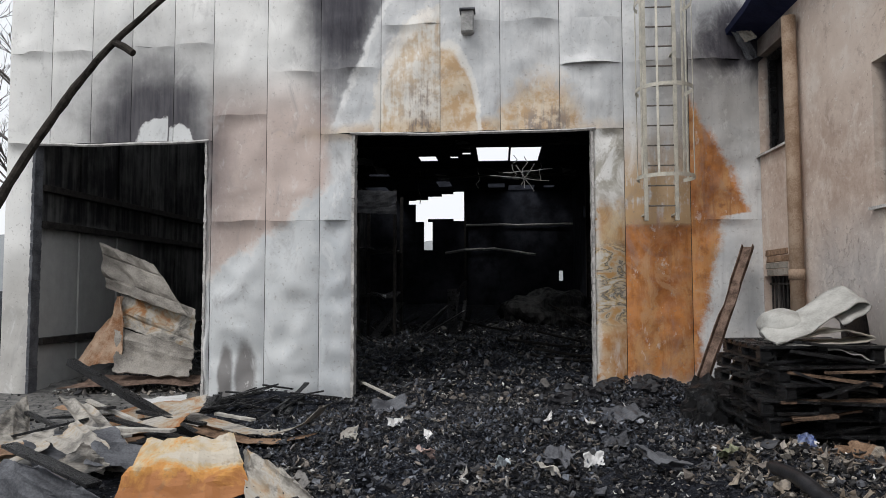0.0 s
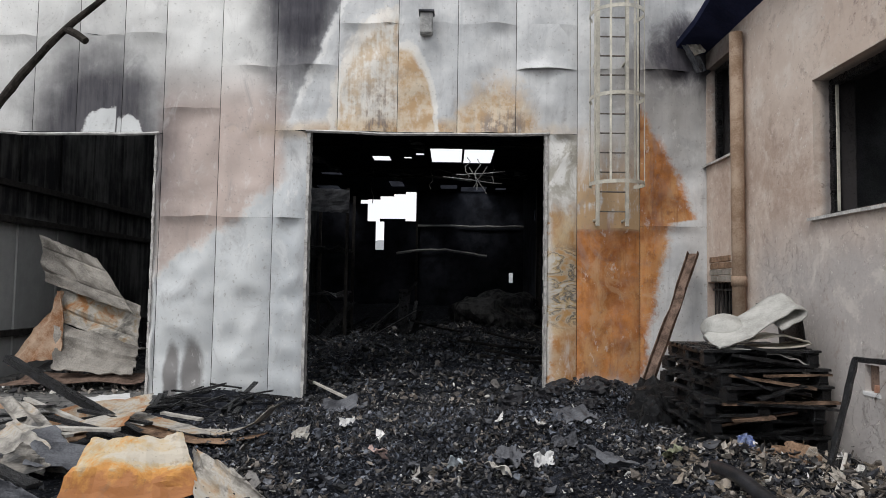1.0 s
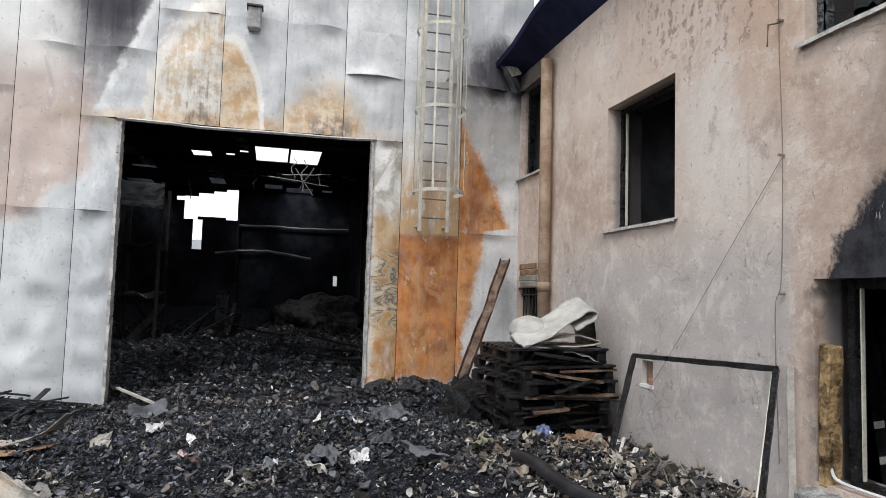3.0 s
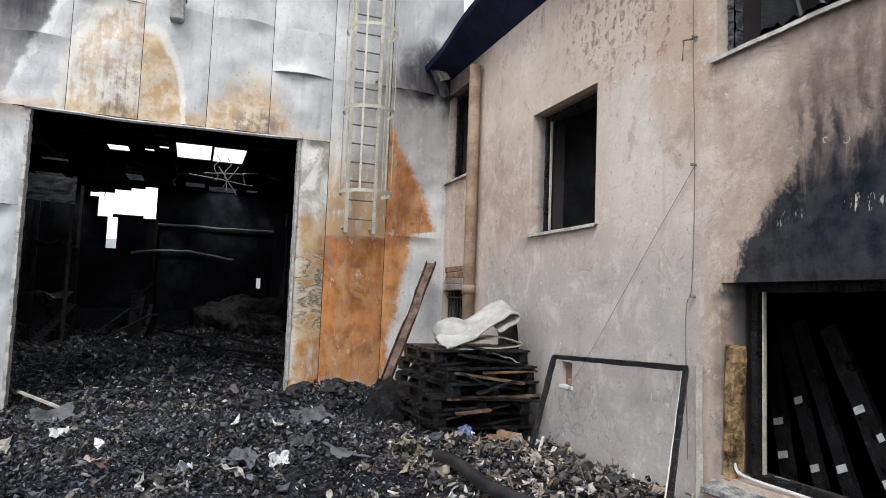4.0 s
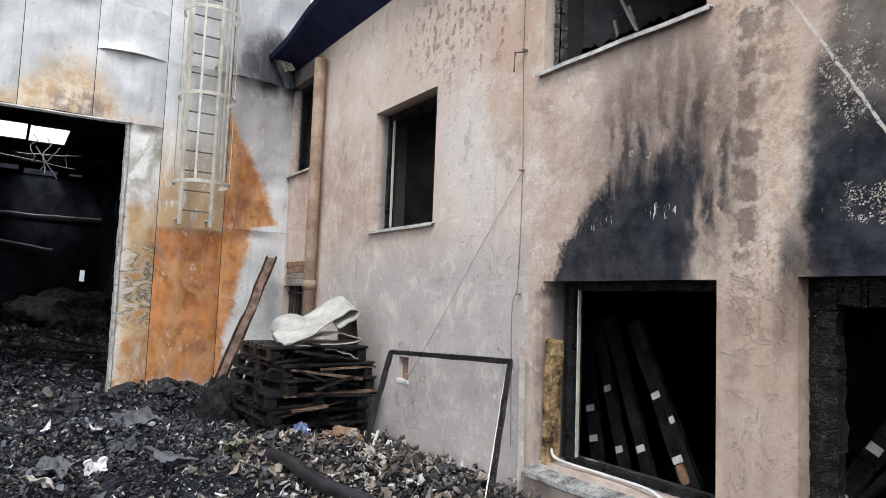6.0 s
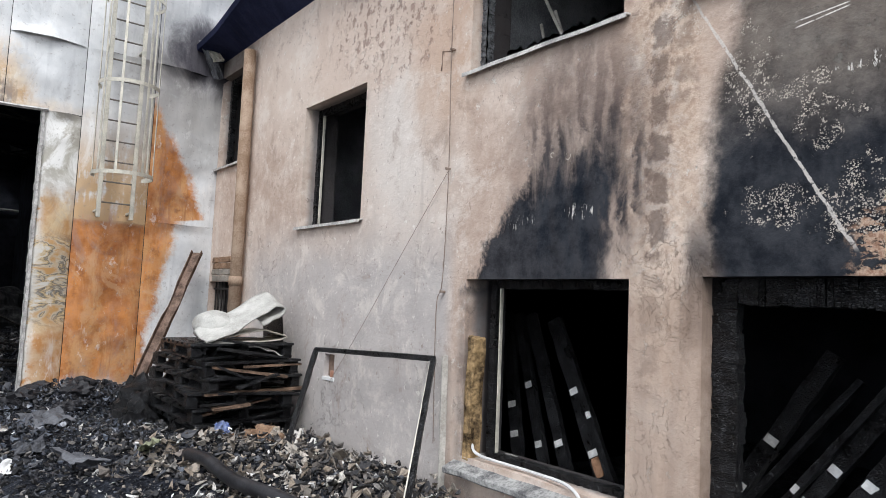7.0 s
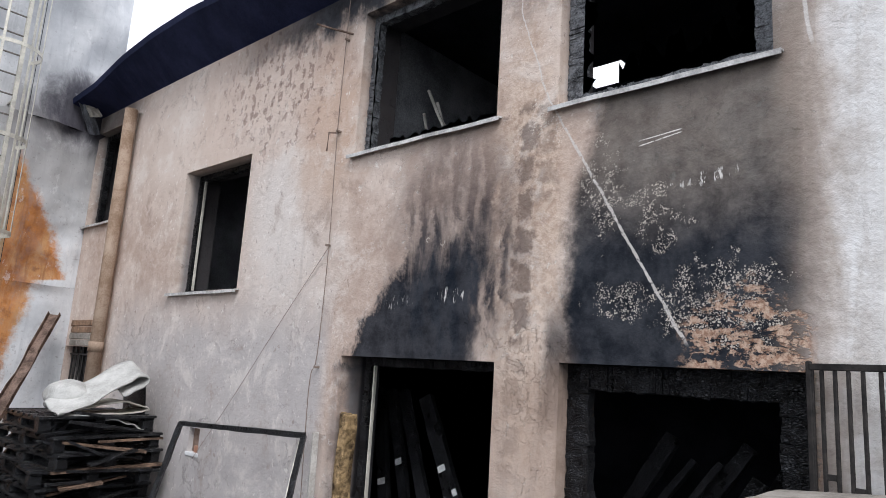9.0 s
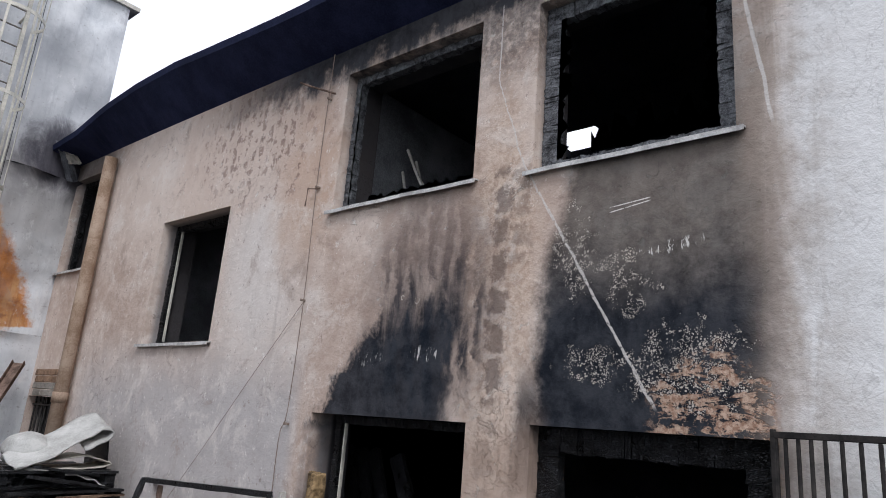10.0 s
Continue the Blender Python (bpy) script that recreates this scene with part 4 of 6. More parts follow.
# first three and the last are unseen, added to light floor and bay
HOLES = [(-5.0, -3.4, 2.5, 5.5), (-3.0, -1.2, 6.0, 10.5), (-8.0, -6.0, 6.0, 9.5), (-4.35, -3.2, 14.4, 17.1), (-3.12, -2.05, 14.5, 17.2), (-6.6, -5.93, 15.9, 16.9), (-9.26, -8.38, 19.7, 20.7), (-4.1, -3.3, 22.8, 24.0), (-3.1, -1.85, 23.4, 24.9), (-6.5, -5.86, 21.9, 23.5),
         (-10.2, -9.15, 23.5, 24.8), (-5.4, -5.1, 16.0, 16.4), (-4.9, -4.6, 15.3, 15.7), (-1.4, -0.9, 23.6, 24.2), (-9.9, -8.1, 0.9, 4.2)]
roof = holed_wall([-10.5, 0.2], [0.15, HB + 0.1], HOLES, lambda u, v, d: (u, v, 6.5 + d), 0.03)
tagged(link("ceiling_hall", roof, ROOM), "burnt hall roof with daylight holes", "ceiling", kind="structure")


def truss(y):
    t = thing("roof_truss", "bent blackened steel roof truss", "truss", "trusses in the hall")
    for z, nm in ((6.44, "top_chord"), (6.12, "bottom_chord")):
        sag = lambda q: 0 if z > 6.3 else -0.06 * math.sin(math.pi * (q + 10.35) / 10.4) + 0.06 * wob(q, y)
        part(nm, tube([(-10.35 + i * 0.745, y, z + sag(-10.35 + i * 0.745)) for i in range(15)], 0.05, 4), IRON, t)
    for i in range(10):
        a = -10.3 + i * 1.03
        part("web", beam_between((a, y, 6.12 if i % 2 else 6.42), (a + 1.03, y, 6.42 if i % 2 else 6.1), 0.04, 0.04, 0), IRON, t)


for y in (6.0, 12.0, 18.0):
    truss(y)
for i, (x, y, l) in enumerate(((-2.6, 16.2, 1.2), (-3.0, 15.9, 0.9), (-4.4, 18.2, 0.9), (-1.9, 17.6, 0.7), (-6.9, 19.0, 1.4))):
    pts = [(x + 0.25 * wob(k * 0.6, i), y + 0.2 * wob(k * 0.6, i + 9), 6.5 - l * k / 5) for k in range(6)]
    tagged(link("hanging_wire", tube(pts, 0.018, 5), LAMPGREY), "burnt grey cable hanging from the hall roof", "cable", "hanging wires")
for x, y in ((-8.0, 5.2), (-8.3, 9.0), (0.0, 9.0), (-0.02, 18.0)):
    c = thing("steel_column", "blackened steel column in the burnt hall", "column", "hall columns")
    for dx in (-0.09, 0.09):
        part("flange", one_box((x + dx - 0.008, y - 0.1, -0.2), (x + dx + 0.008, y + 0.1, 6.4), bevel=0), IRON, c)
    part("web", one_box((x - 0.082, y - 0.006, -0.2), (x + 0.082, y + 0.006, 6.4), bevel=0), IRON, c)

for i, (x, y, l) in enumerate(((-6.3, 19.5, 0.6), (-3.6, 19.2, 0.9), (-2.6, 19.0, 0.7), (-8.6, 17.5, 0.5), (-1.0, 18.5, 0.6), (-5.0, 12.8, 0.5), (-9.0, 15.5, 0.7))):
    c = Vector((x, y, 6.46))
    tagged(link("hanging_sheet", crumpled(c, c + Vector((l, 0.1, -0.1)), c + Vector((l, 0.3, -0.32)), c + Vector((0.1, 0.2, -0.25)), 8, 0.06, 0.03, i * 2.9), LAMPGREY), "torn grey sheet hanging from the hall roof", "sheet metal", "sheets hanging from the roof")

for a, b in (((-3.9, 16.6, 5.86), (-1.6, 17.2, 5.72)), ((-2.9, 16.8, 6.3), (-2.2, 17.0, 5.3)), ((-2.2, 16.6, 6.3), (-2.7, 17.1, 5.55)), ((-3.4, 17.3, 6.05), (-1.5, 16.8, 6.1))):
    a, b = Vector(a), Vector(b)
    tagged(link("bent_conduit", tube([a.lerp(b, k / 6) + Vector((0, 0, 0.06 * wob(k * 0.7, a.x, b.z))) for k in range(7)], 0.02, 5), LAMPGREY), "bent grey conduit dangling under the hall roof", "conduit", "conduits under the roof")

# burnt racking by the gate
rack = thing("storage_rack", "collapsed burnt storage rack in the hall", "rack")
for x, y in ((-7.2, 8.0), (-6.25, 8.0), (-7.25, 9.6), (-6.3, 9.5)):
    part("post", beam_between((x, y, 0.0), (x + 0.06 * wob(x, y), y, 4.1), 0.08, 0.08, 0), IRON, rack)
for z in (1.4, 2.6):
    part("shelf", crumpled((-7.2, 8.0, z), (-6.25, 8.0, z - 0.1), (-6.3, 9.5, z), (-7.25, 9.6, z), 8, 0.1, 0.05, z, 0.03), CHAR, rack)
part("top_box", crumpled((-7.3, 7.95, 3.5), (-6.2, 7.95, 3.45), (-6.2, 7.95, 4.05), (-7.3, 7.95, 4.1), 10, 0.04, 0.02, 2.0, 0.02), GREYSHEET, rack, "dented dark sheet box")
for i in range(26):
    x, y = rnd.uniform(-8.5, -4.6), rnd.uniform(6.5, 13)
    z, a, l = ground_z(x, y), rnd.uniform(0, 6.3), rnd.uniform(0.8, 2.2)
    lift = rnd.uniform(0.1, 1.0)
    d = Vector((math.cos(a), math.sin(a), lift)).normalized() * l
    tagged(link("charred_board", beam_between((x, y, z - 0.05), Vector((x, y, z - 0.05)) + d, rnd.uniform(0.08, 0.25), 0.025, 0, segs=4, ragged=0.1), CHAR), "charred board sticking out of the hall debris", "board", "boards in the hall debris")
for i, (x0, y0, x1, y1, z) in enumerate(((-2.9, 3.2, -1.2, 3.6, 0.42), (-3.0, 2.7, -1.4, 3.3, 0.36), (-3.4, 4.4, -1.2, 5.0, 0.5), (-2.7, 6.2, -0.6, 6.6, 0.55), (-4.6, 8.5, -3.2, 9.5, 0.7), (-2.2, 9.6, -0.5, 9.4, 1.1), (-1.0, 7.0, -0.7, 7.3, 2.6))):
    a = Vector((x0, y0, max(z, ground_z(x0, y0))))
    b = Vector((x1, y1, ground_z(x1, y1) + 0.03))
    tagged(link("steel_pipe", tube([a, a.lerp(b, 0.5) - Vector((0, 0, 0.04)), b], 0.03, 6), IRON), "fallen blackened steel pipe in the debris", "pipe", "fallen pipes")
heap = bmesh.new()
bmesh.ops.create_icosphere(heap, subdivisions=4, radius=1.0)
for v in heap.verts:
    q = 1 + 0.35 * wob(v.co.x * 1.6, v.co.y * 1.6, v.co.z * 1.6) + 0.12 * wob(v.co.x * 6, v.co.y * 6, v.co.z * 6)
    v.co = Vector((v.co.x * 1.7 * q - 1.7, v.co.y * 1.5 * q + 15.5, max(-0.2, v.co.z * 0.9 * q + 0.55)))
tagged(link("debris_heap", heap, SOOT), "heap of ash and collapsed sheeting in the hall", "heap", kind="stuff")

# ---------- plaster building ----------
WINS = {"narrow": (-1.09, -0.06, 3.32, 4.66), "stair": (-4.15, -2.835, 2.295, 3.655), "upper_a": (-7.23, -5.74, 3.36, 4.64), "upper_b": (-9.02, -7.73, 3.33, 4.6),
        "low_a": (-7.31, -5.8, 0.36, 1.70), "low_b": (-9.12, -7.79, 0.2, 1.71), "grille": (-1.02, -0.06, 0.95, 1.68), "vent": (-3.8, -3.6, 0.72, 0.95)}
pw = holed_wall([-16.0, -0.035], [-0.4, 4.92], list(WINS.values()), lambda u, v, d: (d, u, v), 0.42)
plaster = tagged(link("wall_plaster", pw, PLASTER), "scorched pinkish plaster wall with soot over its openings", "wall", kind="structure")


def room(name, y0, y1, z0, z1, x1, mat, holes=(), deck=None):
    w = thing("wall_" + name, "smoke-blackened inner walls and floor of a burnt room", "wall", kind="structure")
    part("room_floor", one_box((0.44, y0 - 0.1, z0 - 0.1), (x1, y1 + 0.1, z0), bevel=0), mat, w)
    part("side_wall", one_box((0.44, y0 - 0.1, z0), (x1, y0, z1), bevel=0), mat, w)
    part("side_wall", one_box((0.44, y1, z0), (x1, y1 + 0.1, z1), bevel=0), mat, w)
    part("rear_wall", one_box((x1, y0 - 0.1, z0 - 0.1), (x1 + 0.1, y1 + 0.1, z1), bevel=0), mat, w)
    top = holed_wall([0.44, x1 + 0.1], [y0 - 0.1, y1 + 0.1], list(holes), lambda u, v, d: (u, v, z1 + 0.004 + d), 0.1)
    tagged(link("ceiling_" + name, top, deck or mat), "sooted ceiling of a burnt room", "ceiling", kind="structure")


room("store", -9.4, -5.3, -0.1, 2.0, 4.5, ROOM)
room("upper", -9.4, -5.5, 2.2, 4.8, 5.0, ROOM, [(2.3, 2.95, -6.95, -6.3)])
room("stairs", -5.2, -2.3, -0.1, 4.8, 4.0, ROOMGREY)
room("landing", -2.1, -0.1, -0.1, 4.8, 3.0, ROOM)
tagged(link("partition", crumpled((0.46, -5.62, 2.3), (2.6, -5.62, 2.3), (2.6, -5.62, 4.75), (0.46, -5.62, 4.75), 12, 0.02, 0.01, 3.0, 0.05, 0, 0.0), ROOMGREY), "smoke-stained grey partition in the upper room", "wall", kind="structure")

for a, b in (((0.8, -5.76, 4.22), (0.75, -6.9, 2.21)), ((0.85, -5.84, 4.1), (0.8, -6.6, 2.21)), ((0.8, -5.72, 4.0), (0.85, -6.2, 2.21)), ((1.0, -5.8, 3.95), (0.9, -6.9, 2.21))):
    tagged(link("leaning_lath", beam_between(b, a, 0.022, 0.014, 0, segs=8, ragged=0.3, up=(-1, 0, 0.2)), PALESTICK), "pale scorched lath leaning in the upper room", "lath", "laths in the upper room")

# eaves and roof
eav = bmesh.new()
N = 90
EAVE_Y, EAVE_LIFT = (0, 0.7, 1.5, 2.3, 3.2, 4.5, 5.5, 16), (-0.13, -0.09, 0.07, 0.15, 0.16, 0.07, 0.02, 0.0)
rows = []
for i in range(N + 1):
    y = -0.02 - 15.9 * i / N
    lift = float(np.interp(-y, EAVE_Y, EAVE_LIFT)) + 0.015 * wob(y * 1.5, 1)
    rows.append([eav.verts.new(p) for p in ((0.02, y, 4.90), (-0.4, y, 5.13 + lift), (-0.42, y, 5.2 + lift), (0.5, y, 5.34 + lift), (0.5, y, 4.93))])
for a, b in zip(rows, rows[1:]):
    for k in range(5):
        eav.faces.new((a[k], a[(k + 1) % 5], b[(k + 1) % 5], b[k]))
eav.faces.new(rows[0]), eav.faces.new(rows[-1][::-1])
bmesh.ops.recalc_face_normals(eav, faces=eav.faces)
eaves = thing("roof", "blackened overhanging eaves and flat roof", "roof", kind="structure")
part("soffit", eav, EAVES, eaves, "soot-black boarded eaves")
part("deck", holed_wall([0.5, 7.0], [-15.9, -0.05], [(2.8, 4.4, -6.9, -5.2)], lambda u, v, d: (u, v, 5.2 + d), 0.12), EAVES, eaves)
gut = thing("gutter_end", "torn zinc gutter end hanging under the eaves", "gutter")
part("trough", crumpled((-0.42, -0.12, 5.12), (-0.28, -0.2, 5.14), (-0.06, -0.2, 4.62), (-0.16, -0.12, 4.6), 8, 0.05, 0.03, 4.0, 0.006), GREYSHEET, gut)
part("flap", crumpled((-0.36, -0.16, 5.1), (-0.2, -0.24, 5.05), (-0.1, -0.3, 4.85), (-0.22, -0.2, 4.82), 6, 0.04, 0.03, 7.0, 0.005), SHEET, gut)

# ---------- windows ----------


def window(no, key, depth, bar, frame_mat, label, sill=True, shards=0.0, sill_mat=None, mullion=None, inset=0.0, bead=False):
    y0, y1, z0, z1 = WINS[key]
    w = thing("window_%d" % no, label, "window", kind="structure")
    fr = part("window_frame", frame_bars(y0 + 0.004, y1 - 0.004 - inset, z0 + 0.004, z1 - 0.004, depth, bar, mullion), frame_mat, w, "charred window frame")
    if sill:
        bm = bmesh.new()
        n, rows = 12, []
        for i in range(n + 1):
            a = y0 - 0.05 + (y1 - y0 + 0.1) * i / n
            d = (0.02 if key == "upper_a" else 0.008) * wob(a * 2.2, no)
            rows.append([bm.verts.new(p) for p in ((-0.05, a, z0 - 0.04 + d), (-0.05, a, z0 - 0.01 + d), (depth, a, z0 + 0.016), (depth, a, z0 + 0.004), (-0.042, a, z0 - 0.02 + d), (-0.042, a, z0 - 0.04 + d))])
        for r, q in zip(rows, rows[1:]):
            for k in range(6):
                bm.faces.new((r[k], r[(k + 1) % 6], q[(k + 1) % 6], q[k]))
        bm.faces.new(rows[0][::-1]), bm.faces.new(rows[-1])
        bmesh.ops.recalc_face_normals(bm, faces=bm.faces)
        part("window_sill", bm, sill_mat or SILLMETAL, w, "bent pale metal sill")
    if shards:
        bm = bmesh.new()
        rr = random.Random(no)
        n = 30
        xg = depth - 0.006

        def fringe(p, q, out, size):
            prev = None
            for i in range(n + 1):
                base = Vector(p).lerp(Vector(q), i / n)
                tip = base + Vector(out) * size * rr.uniform(0.3, 1.0) ** 1.3
                cur = (bm.verts.new(base), bm.verts.new(tip))
                if prev:
                    bm.faces.new((prev[0], cur[0], cur[1], prev[1]))
                prev = cur
        i0, i1, j0, j1 = y0 + bar, y1 - bar, z0 + bar * 0.8, z1 - bar
        fringe((xg, i0, j0), (xg, i1 - 0.25, j0), (0, 0, 1), shards * 1.3)
        fringe((xg, i0, j0), (xg, i0, j1), (0, 1, 0), shards * 0.5)
        fringe((xg, i1, j0), (xg, i1, j1), (0, -1, 0), shards * 0.5)
        bmesh.ops.solidify(bm, geom=bm.faces[:], thickness=0.004)
        part("pane", bm, GLASS, fr, "jagged rim of broken sooted glass")
    if bead:
        part("bead", one_box((depth + 0.02, y1 - inset - bar - 0.03, z0 + bar * 0.8), (depth + 0.05, y1 - inset - bar - 0.02, z1 - bar), bevel=0.002, rough=0.002), LADDER, fr, "pale glazing bead")
    return w


def frame_bars(y0, y1, z0, z1, x, bar, mullion=None):
    bm = bmesh.new()
    t = 0.08

    def post(a, b, w, vertical):
        n = 36
        for i in range(n):
            k = 0.95 + 0.1 * wob(i * 0.5, a * 3, w * 40)
            if vertical:
                za, zb = z0 + (z1 - z0) * i / n, z0 + (z1 - z0) * (i + 1) / n
                box(bm, (x, a if b > 0 else a - w * k, za), (x + t * k, a + w * k if b > 0 else a, zb), rough=0.006)
            else:
                ya, yb = y0 + (y1 - y0) * i / n, y0 + (y1 - y0) * (i + 1) / n
                box(bm, (x, ya, a if b > 0 else a - w * k), (x + t * k, yb, a + w * k if b > 0 else a), rough=0.006)
    post(y0, 1, bar, True), post(y1, -1, bar, True)
    post(z1, -1, bar, False), post(z0, 1, bar * 0.7, False)
    if mullion:
        post(y0 + (y1 - y0) * mullion, 1, 0.06, True)
    return bm


window(1, "narrow", 0.12, 0.07, CHAR, "narrow burnt-out window beside the hall corner", mullion=0.5)
window(2, "stair", 0.16, 0.06, CHAR, "burnt-out stairwell window with charred frame", bead=True)
window(3, "upper_a", 0.10, 0.07, ASHEN, "burnt-out upper window, sill buckled", shards=0.05)
window(4, "upper_b", 0.10, 0.12, ASHEN, "burnt-out upper window with broken glass in its frame", shards=0.2)
w5 = window(5, "low_a", 0.14, 0.06, CHAR, "burnt-out ground-floor window with ashy ledge", sill=False, inset=0.13, bead=True)
y0, y1, z0, z1 = WINS["low_a"]
bm = bmesh.new()
box(bm, (-0.11, y0 - 0.02, z0 - 0.055), (0.40, y1 + 0.08, z0 - 0.005), bevel=0.008)
bmesh.ops.subdivide_edges(bm, edges=bm.edges[:], cuts=6, use_grid_fill=True)
for v in bm.verts:
    v.co.z += 0.012 * wob(v.co.x * 9, v.co.y * 9, 2) - (0.07 if v.co.x < 0.1 else 0) * min(1, (0.1 - v.co.x) / 0.2)
part("ledge", bm, SILL, w5, "ash-covered concrete ledge")
part("cable", tube(smooth_line([(0.06, -5.86, 0.46), (0.02, -6.0, 0.40), (0.05, -6.5, 0.385), (-0.02, -6.9, 0.39), (-0.1, -7.1, 0.3), (-0.15, -7.2, 0.12)], 6), 0.011, 6), WHITE, w5, "loose white cable")
bm = bmesh.new()
box(bm, (0.006, -5.90, 0.34), (0.13, -5.815, 1.26), bevel=0.01)
bmesh.ops.subdivide_edges(bm, edges=bm.edges[:], cuts=8, use_grid_fill=True)
for v in bm.verts:
    v.co += Vector((0.03, 0.03, 0.02)) * wob(v.co.x * 12, v.co.y * 12, v.co.z * 12) + Vector((0, 0.05, 0)) * wob(1, 2, v.co.z * 3.1)
part("insulation", bm, WOOL, w5, "torn yellow mineral wool in the reveal")
window(6, "low_b", 0.10, 0.15, CHAR, "burnt-out ground-floor window with thick charred frame", sill=False)

gr = thing("window_7", "small barred cellar window under soot", "window", kind="structure")
y0, y1, z0, z1 = WINS["grille"]
for i in range(8):
    part("bar", tube([(0.08, y0 + (y1 - y0) * (i + 0.5) / 8, z0), (0.08, y0 + (y1 - y0) * (i + 0.5) / 8, z1)], 0.011, 6), IRON, gr)
for z in (z0 + 0.1, z1 - 0.1):
    part("cross_bar", one_box((0.066, y0, z - 0.012), (0.094, y1, z + 0.012), bevel=0.002), IRON, gr)
ptc = thing("brick_patch", "exposed bricks above the barred window", "bricks", kind="structure")
for r in range(4):
    for k in range(3):
        ya = -0.95 + k * 0.26 + (0.12 if r % 2 else 0)
        if ya < -0.3:
            part("brick", one_box((-0.012, ya, 1.69 + r * 0.085), (0.02, min(ya + 0.25, -0.15), 1.765 + r * 0.085), bevel=0.005, rough=0.004), CARD if r > 1 else CONCRETE, ptc)
vt = thing("vent_hole", "small wall vent with brick inside and pale rim", "vent", kind="structure")
part("brick", one_box((0.012, -3.795, 0.724), (0.048, -3.71, 0.79), bevel=0.006, rough=0.006), BRICKM, vt)
part("rim", one_box((-0.012, -3.82, 0.685), (0.05, -3.58, 0.722), bevel=0.004), WHITE, vt)
# dark rusty plate fills the hole, its shade put into the colour
part("hole_shade", one_box((0.05, -3.797, 0.724), (0.09, -3.603, 0.947)), RUST, vt)

# downpipe
dp = thing("downpipe", "rust-stained downpipe on the plaster wall", "pipe", kind="structure")
part("pipe", tube([(-0.11, -1.33, 0.9), (-0.11, -1.33, 2.3), (-0.11, -1.31, 4.72)], 0.078, 16), PIPE, dp, smooth=True)
part("collar", tube([(-0.11, -1.33, 1.62), (-0.11, -1.33, 1.74)], 0.088, 16), PIPE, dp, smooth=True)

# conductor wire, brackets and loose wires
cw = thing("lightning_wire", "thin rusted wire clipped down the plaster wall", "wire")
part("wire", tube(smooth_line([(-0.03, -5.53, 4.9), (-0.03, -5.52, 3.6), (-0.03, -5.55, 2.6), (-0.03, -5.53, 1.7), (-0.05, -5.49, 1.45), (-0.03, -5.5, 0.4)], 5), 0.004, 5), WIRE, cw)
for z in (4.45, 3.6, 2.6, 1.6):
    part("bracket", beam_between((0.0, -5.53, z), (-0.05, -5.53, z), 0.018, 0.018, 0.002), WIRE, cw)
part("hook", tube([(0.0, -5.5, 3.6), (-0.08, -5.47, 3.58), (-0.08, -5.46, 3.42)], 0.008, 5), RUST, cw)
part("strut", tube([(0.0, -5.58, 4.5), (-0.12, -5.4, 4.56), (-0.16, -5.25, 4.63)], 0.01, 5), RUST, cw)
tagged(link("loose_wire", tube(smooth_line([(-0.02, -5.55, 2.6), (-0.02, -4.9, 1.9), (-0.02, -4.31, 1.25), (-0.02, -3.75, 0.67)], 5), 0.0026, 4), WIRE), "thin loose wire slanting over the plaster wall", "wire")

# swung-open window grille
sg = thing("window_grille", "black iron window grille swung open on its hinges", "grille", m=pose(-0.03, -9.14, 0.1, 0, 0, -102))
for z in (1.635, 0.03):
    part("rail", one_box((0.0, -0.012, z - 0.015), (1.35, 0.012, z + 0.015), bevel=0.003), IRON, sg)
bars = [0.012, 0.055, 0.112, 0.168, 0.227, 0.297, 0.372, 0.447, 0.522, 0.597, 0.672]
for u in bars:
    part("bar", one_box((u - 0.008, -0.008, 0.0), (u + 0.008, 0.008, 1.62), bevel=0.003), IRON, sg)
for k, z in ((1, 1.16), (3, 1.12), (5, 1.08), (0, 0.62), (2, 0.6), (4, 0.56), (7, 1.1)):
    part("cross_piece", one_box((bars[k] + 0.008, -0.006, z - 0.012), (bars[k + 1] - 0.008, 0.006, z + 0.014), bevel=0.002), IRON, sg)
part("hinge_post", one_box((-0.012, -0.012, -0.02), (0.012, 0.012, 1.66), bevel=0.004), IRON, sg)

# ---------- fixed ladder with cage ----------
lad = thing("caged_ladder", "pale galvanised caged ladder on the hall facade", "ladder")
for x in (-1.57, -1.17):
    part("rail", one_box((x - 0.024, -0.30, 2.42), (x + 0.024, -0.25, 7.9), bevel=0.004), LADDER, lad)
me = None
for i in range(20):
    z = 2.62 + i * 0.27
    if me is None:
        ob = part("rung", tube([(-1.55, -0.275, 0), (-1.19, -0.275, 0)], 0.011, 6), RUNG, lad)
        me = ob.data
        ob.location.z = z
    else:
        share("rung", me, lad, pose(0, 0, z))
hoops = [2.95, 4.1, 5.25, 6.4, 7.5]
ring = [(-1.37 + 0.36 * math.cos(a), -0.52 - 0.36 * math.sin(a)) for a in [radians(-38 + i * 256 / 20) for i in range(21)]]
for z in hoops:
    bm = bmesh.new()
    rows = []
    for i, (x, y) in enumerate(ring):
        o = Vector((x + 1.37, y + 0.52, 0)).normalized() * 0.004
        rows.append([bm.verts.new(Vector((x, y, z)) + o * k + Vector((0, 0, dz))) for k, dz in ((-1, -0.024), (1, -0.024), (1, 0.024), (-1, 0.024))])
    for r, q in zip(rows, rows[1:]):
        for k in range(4):
            bm.faces.new((r[k], r[(k + 1) % 4], q[(k + 1) % 4], q[k]))
    bm.faces.new(rows[0][::-1]), bm.faces.new(rows[-1])
    part("hoop", bm, LADDER, lad)
